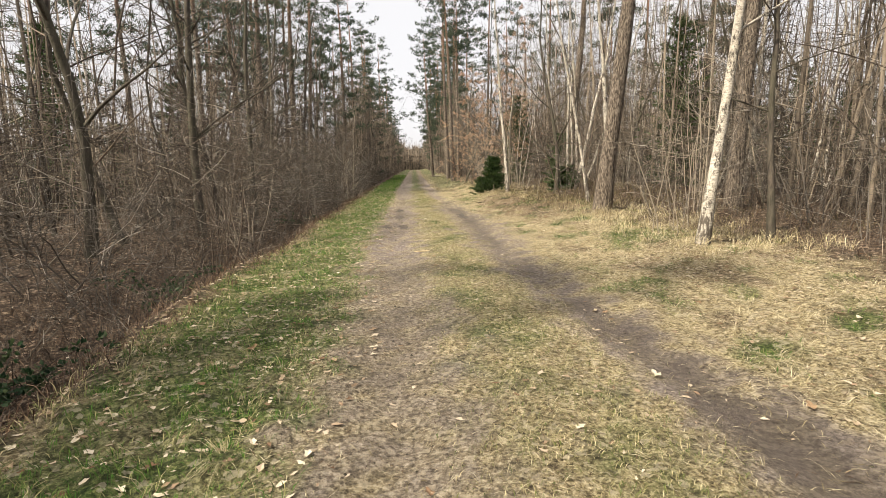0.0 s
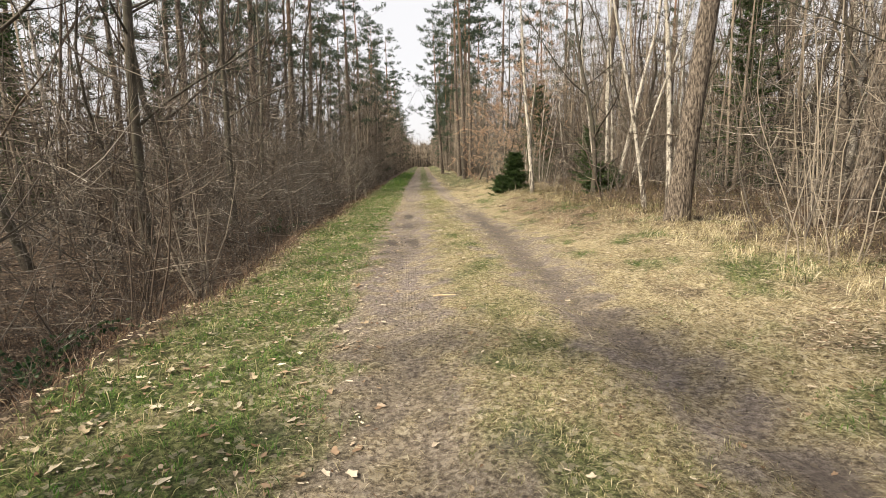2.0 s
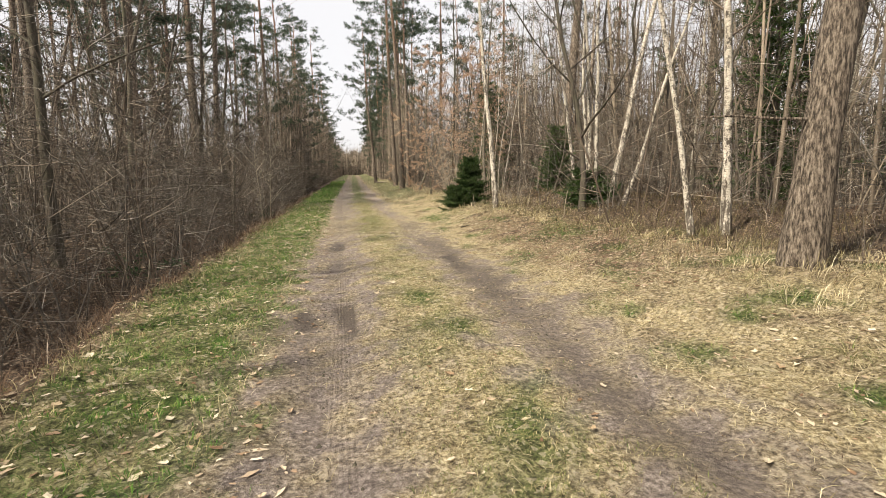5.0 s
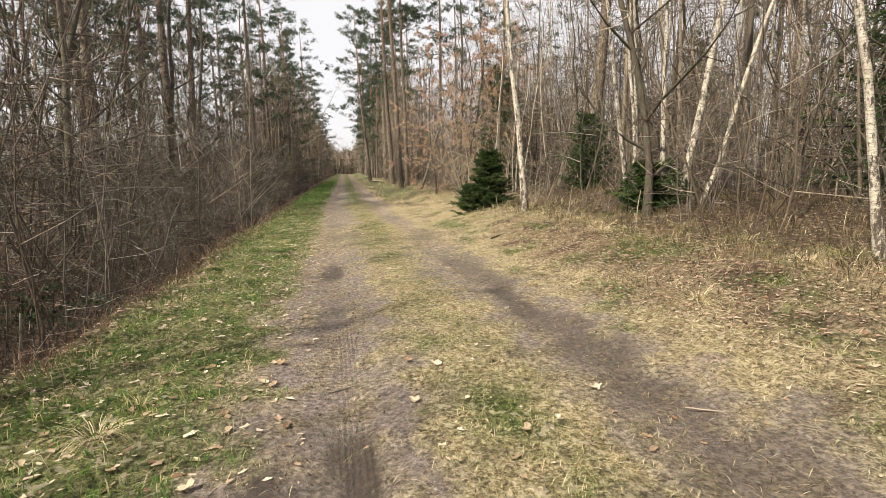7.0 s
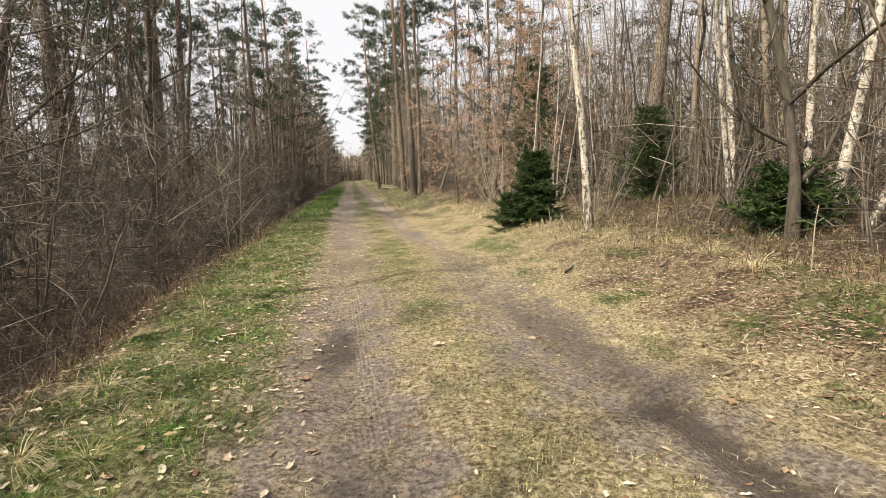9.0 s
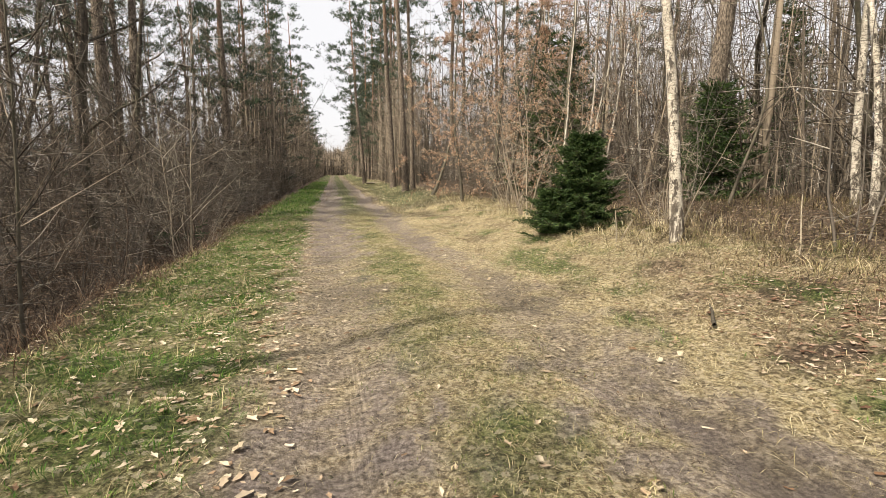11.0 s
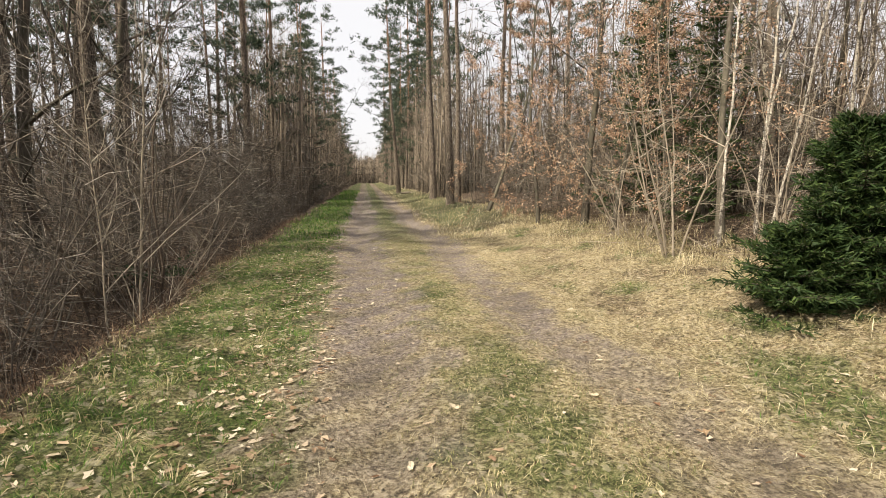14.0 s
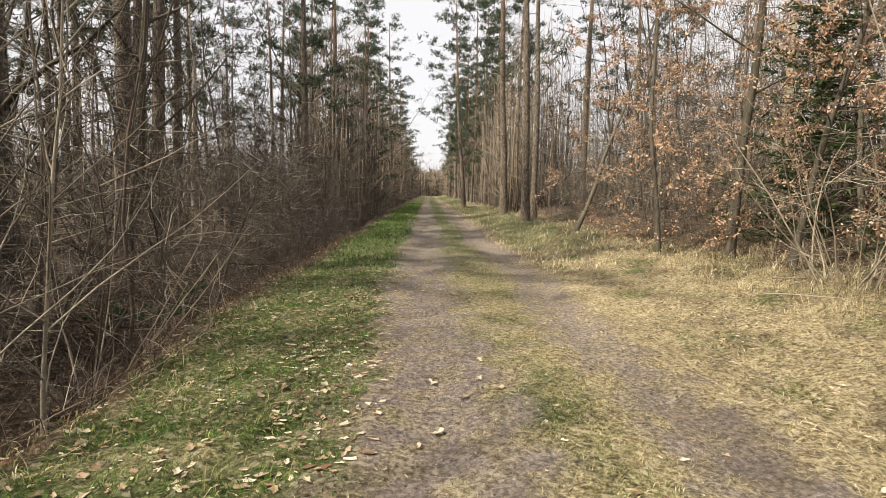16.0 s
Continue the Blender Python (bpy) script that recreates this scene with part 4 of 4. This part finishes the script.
# ---------------------------------------------------------------- grass, litter
def blades(name, label, mat, n, box, keep, length, width, lie, seed, category="grass"):
    """Bent blades, scattered where keep(x, y) allows."""
    r = np.random.RandomState(seed)
    x, y = r.uniform(box[0], box[1], n), box[2] + (box[3] - box[2]) * r.uniform(0, 1, n) ** 1.0
    x = x + bend(y)
    ok = r.uniform(0, 1, n) < keep(x, y)
    x, y = x[ok], y[ok]
    k = len(x)
    z = height(x, y) - 0.004
    ln = length * r.uniform(0.5, 1.3, k)
    az, tilt = 5.0 * rough(x, y, 0.8, seed + 2, 2) + r.normal(0, 0.75, k), np.clip(r.normal(lie, 0.22, k), 0.03, 1.55)
    dx, dy = np.cos(az), np.sin(az)
    w = width * r.uniform(0.6, 1.4, k)
    low = tilt * (0.95 if lie > 1.35 else 0.6)
    sx, sy = -dy * w, dx * w
    mx, my, mz = x + dx * np.sin(low) * ln * 0.55, y + dy * np.sin(low) * ln * 0.55, z + np.cos(low) * ln * 0.55
    tx, ty, tz = mx + dx * np.sin(tilt) * ln * 0.5, my + dy * np.sin(tilt) * ln * 0.5, mz + np.cos(np.minimum(tilt * 1.25, 1.7)) * ln * 0.45
    v = np.stack([np.stack([x, y, z], -1), np.stack([mx + sx, my + sy, mz], -1), np.stack([tx, ty, np.maximum(tz, height(tx, ty) + 0.004)], -1),
                  np.stack([mx - sx, my - sy, mz], -1)], 1).reshape(-1, 3)
    a = np.arange(k)[:, None] * 4
    me = bpy.data.meshes.new(name)
    me.from_pydata(v.tolist(), [], (a + np.array([[0, 1, 3]])).tolist() + (a + np.array([[1, 2, 3]])).tolist())
    me.materials.append(mat)
    return tagged(new(name, me), label, category, kind="stuff")


def m_green(x, y):
    m = masks(x, y)
    return m["green"] * (1 - m["sand"]) * (1 - 0.8 * m["wet_shade"])


def m_straw(x, y):
    m = masks(x, y)
    return m["straw"] * (1 - m["sand"]) * (1 - 0.8 * m["wet_shade"]) * (1 - 0.6 * m["green"])


def tufty(x, y, size, seed, cut=0.1):
    return np.clip((rough(x, y, size, seed) - cut) * 3, 0, 1)


blades("grass", "short green grass on the verge beside the ditch", M_GREEN, 150000, (-2.4, -0.4, 0.8, 36), lambda x, y: m_green(x, y) * (0.3 + 0.7 * tufty(x, y, 0.35, 14, -0.25)), 0.065, 0.0023, 0.9, 1)
blades("grass", "worn short grass between the wheel ruts", M_MIXED, 110000, (0.15, 1.75, 0.8, 36), lambda x, y: np.clip(0.25 + m_green(x, y) + 0.5 * m_straw(x, y), 0, 1) * (1 - masks(x, y)["sand"]), 0.045, 0.002, 1.1, 2)
blades("grass", "dry straw-coloured grass on the sunny verge", M_STRAW, 190000, (2.1, 6.2, 2.0, 36), lambda x, y: m_straw(x, y) * (0.35 + 0.65 * tufty(x, y, 0.5, 13, -0.2)), 0.13, 0.0017, 1.36, 3)
blades("grass", "green tufts in the dry verge", M_GREEN, 50000, (2.2, 6.2, 2.0, 36), m_green, 0.075, 0.0026, 0.95, 4)
blades("grass", "dry grass hanging over the bank", M_MIXED, 26000, (-3.0, -1.5, 0.8, 36), lambda x, y: (1 - step(0.0, 0.55, np.abs(x + 2.1))) * (0.3 + tufty(x, y, 0.7, 9)), 0.14, 0.0026, 1.2, 5)
blades("grass", "tall yellow grass clumps along the wood's edge", M_STRAW, 40000, (4.2, 6.8, 6.5, 36), lambda x, y: tufty(x, y, 0.9, 10, 0.12) * (1 - 0.9 * step(13, 15.5, y) * (1 - step(24, 26.5, y))), 0.26, 0.0026, 0.9, 6)
blades("grass", "olive and rust-brown dwarf shrubs at the wood's edge", M_HEATH, 90000, (3.7, 9.0, 8, 40), lambda x, y: step(3.9, 5.0, x) * (0.15 + 0.85 * tufty(x, y, 0.8, 16, 0.0)) * (0.35 + 0.65 * step(12, 15, y) * (1 - step(26, 29, y))), 0.25, 0.003, 0.95, 12)
blades("grass", "pale tufts of bleached grass on the verge", M_MIXED, 32000, (-2.3, -0.6, 0.8, 36), lambda x, y: tufty(x, y, 0.5, 3, 0.4), 0.18, 0.0019, 1.15, 13)
blades("bracken", "dead brown stalks and needles on the track", M_BRACKEN, 36000, (-1.6, 5.0, 0.8, 34), lambda x, y: 0.8 * (1 - 0.88 * masks(x, y)["sand"]), 0.08, 0.0018, 1.5, 14, "undergrowth")
blades("grass", "dry lying stalks on the track", M_STRAW, 60000, (-1.0, 2.8, 0.8, 34), lambda x, y: 0.75 * (1 - 0.85 * masks(x, y)["sand"]), 0.10, 0.0014, 1.5, 7)
blades("grass", "green verge grass further along", M_GREEN, 26000, (-2.4, -0.3, 36, 90), m_green, 0.11, 0.008, 0.7, 8)
blades("grass", "dry verge grass further along", M_STRAW, 26000, (2.2, 6.0, 36, 90), m_straw, 0.16, 0.008, 1.0, 9)
blades("bracken", "rust-brown dead bracken and stalks on the bank", M_BRACKEN, 42000, (-5.0, -2.1, 0.5, 45), lambda x, y: 0.35 + 0.65 * tufty(x, y, 0.8, 11), 0.24, 0.0032, 1.05, 10, "undergrowth")
blades("brambles", "dark arching bramble stems on the bank", M_TWIGDARK, 15000, (-5.2, -2.75, 0.3, 48), lambda x, y: 0.25 + 0.75 * tufty(x, y, 1.1, 18, 0.0), 0.62, 0.003, 0.95, 15, "undergrowth")
blades("brambles", "tangled brown stalks at the foot of the thicket", M_TWIG, 15000, (-5.2, -2.6, 0.3, 48), lambda x, y: 0.25 + 0.75 * tufty(x, y, 0.9, 19, 0.0), 0.5, 0.0026, 1.0, 16, "undergrowth")
blades("brambles", "tangle of dead stalks under the trees", M_TWIG, 16000, (5.6, 12, 3, 45), lambda x, y: 0.1 + 0.9 * tufty(x, y, 1.1, 20, 0.1), 0.55, 0.003, 1.0, 17, "undergrowth")
blades("bracken", "brown dead heath and bracken under the trees", M_BRACKEN, 52000, (3.2, 11, 3, 45), lambda x, y: np.clip(step(4.6, 6.5, x) + 0.8 * spot(y, x, 18.5, 4.4, 5.5, 1.7), 0, 1) * (0.15 + 0.85 * tufty(x, y, 0.9, 12)), 0.2, 0.0032, 1.0, 11, "undergrowth")


def leaf_mesh(seed):
    """A lobed, curled oak leaf of about 8 cm."""
    r = random.Random(seed)
    bm = bmesh.new()
    mid, lft, rgt = [], [], []
    curl = r.uniform(0.1, 0.5)
    for i in range(6):
        f = i / 5
        w = (0.006, 0.018, 0.013, 0.026, 0.017, 0.005)[i] * r.uniform(0.8, 1.3)
        zc = curl * 0.08 * (f - 0.5) ** 2 * 4 * 0.5
        mid.append(bm.verts.new((0, 0.085 * (f - 0.5), zc + 0.004)))
        lft.append(bm.verts.new((-w, 0.085 * (f - 0.5) + r.uniform(-0.004, 0.004), zc + 0.004 + w * r.uniform(-0.1, 0.8))))
        rgt.append(bm.verts.new((w, 0.085 * (f - 0.5) + r.uniform(-0.004, 0.004), zc + 0.004 + w * r.uniform(-0.1, 0.8))))
    for i in range(5):
        bm.faces.new((mid[i], lft[i], lft[i + 1], mid[i + 1]))
        bm.faces.new((rgt[i], mid[i], mid[i + 1], rgt[i + 1]))
    me = bpy.data.meshes.new("leaf")
    bm.to_mesh(me)
    bm.free()
    me.materials.append(M_FALLEN)
    return me


def leaf_drift(name, label, n, box, keep, size, seed, mat=M_LITTER):
    r = np.random.RandomState(seed)
    x, y = r.uniform(box[0], box[1], n), r.uniform(box[2], box[3], n)
    ok = r.uniform(0, 1, n) < keep(x, y)
    x, y = x[ok], y[ok]
    k = len(x)
    z = height(x, y) + r.uniform(0.003, 0.014, k)
    az = r.uniform(0, 6.283, k)
    s = size * (0.3 + 1.0 * r.uniform(0, 1, k) ** 2)
    slim, curl = r.uniform(0.35, 0.65, k), r.uniform(-0.15, 0.75, k)
    ring = [np.stack([x, y, z + 0.12 * s * r.uniform(-0.3, 1.0, k)], -1)]
    for q in range(9):
        a = 6.283 * q / 9 + r.uniform(-0.2, 0.2, k)
        m = s * (r.uniform(0.85, 1.15, k) if q % 2 == 0 else r.uniform(0.5, 0.75, k))
        u, w = np.cos(a) * m, np.sin(a) * m * slim
        ring.append(np.stack([x + u * np.cos(az) - w * np.sin(az), y + u * np.sin(az) + w * np.cos(az), z + curl * np.abs(w) + 0.3 * curl * np.abs(u) * r.uniform(0, 1, k)], -1))
    v = np.stack(ring, 1).reshape(-1, 3)
    a = np.arange(k)[:, None] * 10
    fan = np.array([[0, 1 + q, 1 + (q + 1) % 9] for q in range(9)]).reshape(-1)
    me = bpy.data.meshes.new(name)
    me.from_pydata(v.tolist(), [], (a + fan[None]).reshape(-1, 3).tolist())
    me.materials.append(mat)
    return tagged(new(name, me), label, "leaves", kind="stuff")


leaf_drift("leaf_litter", "small fallen leaves scattered over the track", 24000, (-2.6, 5.5, 0.8, 36), lambda x, y: (0.28 + 0.3 * (1 - step(-0.95, -0.4, x)) + 0.3 * step(2.2, 3.0, x)) * (1 - 0.65 * masks(x, y)["sand"]), 0.031, 21)
leaf_drift("leaf_litter", "pale oak leaves thick on the green verge", 19000, (-2.5, -0.25, 0.8, 36), lambda x, y: (0.2 + 0.8 * tufty(x, y, 0.6, 21, -0.1)) * (0.3 + 0.7 * step(-1.4, -0.8, x) * step(16, 22, y)), 0.04, 24)
leaf_drift("leaf_litter", "brown leaf litter under the shrubs", 12000, (-7.0, -2.2, 0, 40), lambda x, y: 0.12 + 0.6 * (1 - step(0.0, 0.5, np.abs(x + 2.5))), 0.036, 22)
leaf_drift("leaf_litter", "dry brown leaves along the wood's edge", 15000, (3.2, 11, 2, 42), lambda x, y: np.clip(0.25 + step(4.5, 6, x) + spot(y, x, 18.5, 4.2, 5.5, 1.8) + spot(x, y, 4.1, 6.9, 1.4, 1.0), 0, 1), 0.036, 23)


leaf_drift("leaf_litter", "pinkish dry leaves matted on the verge", 3000, (3.1, 6.2, 5.6, 8.4), lambda x, y: 1.2 * spot(x, y, 4.5, 6.9, 1.4, 1.1), 0.03, 25)
leaf_drift("leaf_litter", "dry brown leaves matted below the birches", 15000, (3.0, 6.5, 13, 24), lambda x, y: 1.2 * spot(y, x, 18.5, 4.4, 5.0, 1.5) * (0.4 + 0.6 * tufty(x, y, 1.3, 17, -0.1)), 0.036, 26, M_LEAFBROWN)


clods = Geo()
rc = random.Random(77)
for _ in range(620):
    y = rc.uniform(2, 34) if rc.random() < 0.6 else rc.choice((14.0, 19.4, 16.5, 24.0)) + rc.gauss(0, 0.5)
    x = float(rut_left(y) if rc.random() < 0.6 else rut_right(y)) + rc.gauss(0, 0.16)
    q = Vector((x, y, float(height(x, y)) + 0.002))
    w = rc.uniform(0.004, 0.018)
    a = len(clods.v)
    for k in range(5):
        m = w * rc.uniform(0.6, 1.3)
        clods.v.append((q.x + m * math.cos(k * 1.257), q.y + m * math.sin(k * 1.257), q.z - 0.004))
    clods.v.append((q.x + rc.uniform(-0.3, 0.3) * w, q.y + rc.uniform(-0.3, 0.3) * w, q.z + w * rc.uniform(0.5, 1.0)))
    clods.f += [(a + k, a + (k + 1) % 5, a + 5) for k in range(5)]
tagged(new("mud_clods", clods.mesh("mud_clods", M_DARK)), "small dried mud clods in the wheel ruts", "clods", kind="stuff")


def tussock(seed, mat, label, n=110, length=0.3):
    """A clump of long drooping grass that spreads from one foot."""
    rt = random.Random(seed)
    g = Geo()
    for _ in range(n):
        a = rt.uniform(0, 6.283)
        out = Vector((math.cos(a), math.sin(a), 0))
        ln = length * rt.uniform(0.5, 1.25)
        p = out * rt.uniform(0, 0.05) + Vector((0, 0, -0.02))
        lift = rt.uniform(0.25, 1.3)
        w = rt.uniform(0.0012, 0.0024)
        side = Vector((-out.y, out.x, 0))
        pts = []
        for q in range(5):
            f = q / 4
            pts.append(p + out * ln * f * (0.75 + 0.25 * f) + Vector((0, 0, max(0.005 - p.z * 0, ln * lift * (f - 0.95 * f * f)) + 0.02)) + side * ln * 0.2 * f * f * math.sin(seed + a * 3))
        b = len(g.v)
        for q, c in enumerate(pts):
            k = w * (1 - 0.2 * q)
            g.v += [tuple(c - side * k), tuple(c + side * k)]
        g.f += [(b + 2 * q, b + 2 * q + 1, b + 2 * q + 3, b + 2 * q + 2) for q in range(4)]
    ob = new("grass_tussock", g.mesh("grass_tussock", mat))
    return tagged(ob, label, "grass tussock", group="tussocks on the verges")


clumps = [tussock(k, (M_STRAW, M_MIXED)[k % 3 == 2], "tussock of long drooping bleached grass on the verge", 100, 0.24 + 0.05 * (k % 3)) for k in range(6)]
at_verge = [(-1.45, 14.5, 1.0), (-1.85, 17.8, 1.0), (-1.1, 17.0, 0.9), (-1.3, 16.0, 0.9), (-1.5, 24.4, 1.0), (-1.45, 26.9, 1.0), (-1.2, 23.2, 0.9), (-1.0, 27.9, 0.8), (-1.6, 20.9, 1.0), (-1.75, 10.4, 0.9)]
rv = random.Random(15)
at_verge += [(rv.uniform(-2.2, -0.9), rv.uniform(2, 36), rv.uniform(0.6, 1.0)) for _ in range(34)]
at_verge += [(rv.uniform(3.6, 6.2), rv.uniform(6, 36), rv.uniform(0.9, 1.6)) for _ in range(40)]
copies(clumps, [(x, y, s) for x, y, s in at_verge], 8)


def stick(seed, label, x, y, turn, length, rad, mat):
    r = random.Random(seed)
    pts = wander(r, Vector((-length / 2, 0, rad)), Vector((1, 0, 0.0)), length, 5, 0.12)
    pts = [Vector((p.x, p.y, max(rad, min(p.z, rad + 0.02)))) for p in pts]
    g = Geo()
    g.tube(pts, [rad, rad, rad * 0.9, rad * 0.85, rad * 0.75, rad * 0.6], 6)
    ob = tagged(new("fallen_stick", g.mesh("fallen_stick", mat)), label, "stick")
    ob.matrix_basis = Matrix.Translation((x, y, float(height(x, y)))) @ Matrix.Rotation(turn, 4, "Z")


stick(1, "short pale broken stick lying on the grass", 0.33, 8.95, 0.1, 0.26, 0.011, M_CUT)
stick(2, "thin bent twig lying on the track", 1.45, 8.3, 1.9, 0.22, 0.006, M_TWIG)
stick(3, "thin pale twig lying on the track", 2.0, 24.2, -0.5, 0.6, 0.007, M_TWIGPALE)
stick(4, "grey fallen branch on the wood's edge", 4.4, 21.0, 0.7, 0.9, 0.012, M_GREYBARK)
stick(5, "pale fallen branch in the heath", 6.0, 13.4, -0.6, 2.0, 0.016, M_TWIGPALE)
stick(6, "pale fallen branch among dead stalks", 4.9, 31.9, -0.4, 1.5, 0.010, M_TWIGPALE)
stick(7, "pale fallen branch among dead stalks", 5.5, 33.0, 0.1, 1.3, 0.009, M_TWIGPALE)
stick(8, "thin grey branch lying under birches", 5.4, 17.5, 0.2, 1.5, 0.012, M_TWIGPALE)

stick(9, "pale felled log lying beside the track", 4.9, 70.0, 0.3, 1.4, 0.09, M_PALE)
stick(10, "pale felled log lying beside the track", 5.4, 70.6, 0.15, 1.2, 0.08, M_PALE)
stick(11, "dark broken branch lying in the leaf litter", 3.45, 22.1, 0.9, 0.75, 0.018, M_DARK)
stick(12, "thin twig lying on the rut", -0.05, 14.9, 0.5, 0.3, 0.005, M_DARK)


def snag(seed, label, x, y, tall, rad, lean):
    """A broken dead stem that still stands in the ground, with a torn top."""
    r = random.Random(seed)
    pts = wander(r, Vector((0, 0, -0.08)), Vector((lean[0], lean[1], 1)), tall, 4, 0.1)
    root = tagged(new("dead_stem"), label, "dead stem", group="broken stems at the wood's edge")
    g = Geo()
    g.tube(pts, [rad, rad * 0.95, rad * 0.85, rad * 0.8, rad * 0.6], 6)
    part("stem", g, M_PALE, root)
    b = Geo()
    for _ in range(2):
        q, e = along(pts, r.uniform(0.4, 0.8))
        b.tube(wander(r, q, outward(r, e, 0.7), tall * r.uniform(0.2, 0.4), 2, 0.2), [rad * 0.5, rad * 0.4, rad * 0.2], 4)
    part("side_shoot", b, M_PALE, root)
    place(root, x, y)


snag(1, "pale broken stem standing in the dry grass", 4.6, 25.6, 0.6, 0.012, (-0.1, 0.0))
snag(2, "pale broken stem leaning over the dry grass", 4.7, 25.7, 0.5, 0.012, (0.5, 0.1))
snag(3, "thin dead stem standing in the heath", 5.6, 23.2, 0.9, 0.010, (0.4, 0.2))
snag(4, "thin dead stem standing in the heath", 5.2, 19.6, 0.8, 0.009, (0.15, 0.0))
snag(5, "bent dead stem beside the old pine", 5.9, 11.6, 0.9, 0.011, (-0.5, 0.1))
snag(6, "dead stem sticking out of the thicket", -3.2, 17.0, 1.0, 0.011, (0.3, -0.2))
stick(13, "pale dead branch under the spruce", 5.7, 26.2, 0.4, 1.1, 0.010, M_TWIGPALE)
stick(14, "pale dead branch under the spruce", 5.3, 26.0, -0.5, 0.9, 0.008, M_TWIGPALE)
stick(15, "grey dead branch on the heath", 5.8, 20.2, 0.15, 1.6, 0.011, M_GREYBARK)
stick(16, "pale twig lying in the muddy rut", 2.2, 13.9, -0.7, 0.4, 0.006, M_TWIGPALE)

# Single fallen leaves along the track.
kinds = [leaf_mesh(k) for k in range(5)]
r = random.Random(31)
count = 0
while count < 290:
    x, y = (r.uniform(-2.3, -0.45) if r.random() < 0.6 else r.uniform(-0.5, 4.2)), r.uniform(1.2, 34)
    if -0.4 < x < 2.4 and r.random() < 0.4:
        continue
    leaf = new("leaf", kinds[count % 5])
    leaf.parent = ground
    leaf.matrix_basis = Matrix.Translation((x, y, float(height(x, y)) + 0.014)) @ Euler((r.uniform(-0.25, 0.25), r.uniform(-0.25, 0.25), r.uniform(0, 6.283))).to_matrix().to_4x4() @ Matrix.Scale(r.uniform(0.65, 1.1), 4)
    count += 1
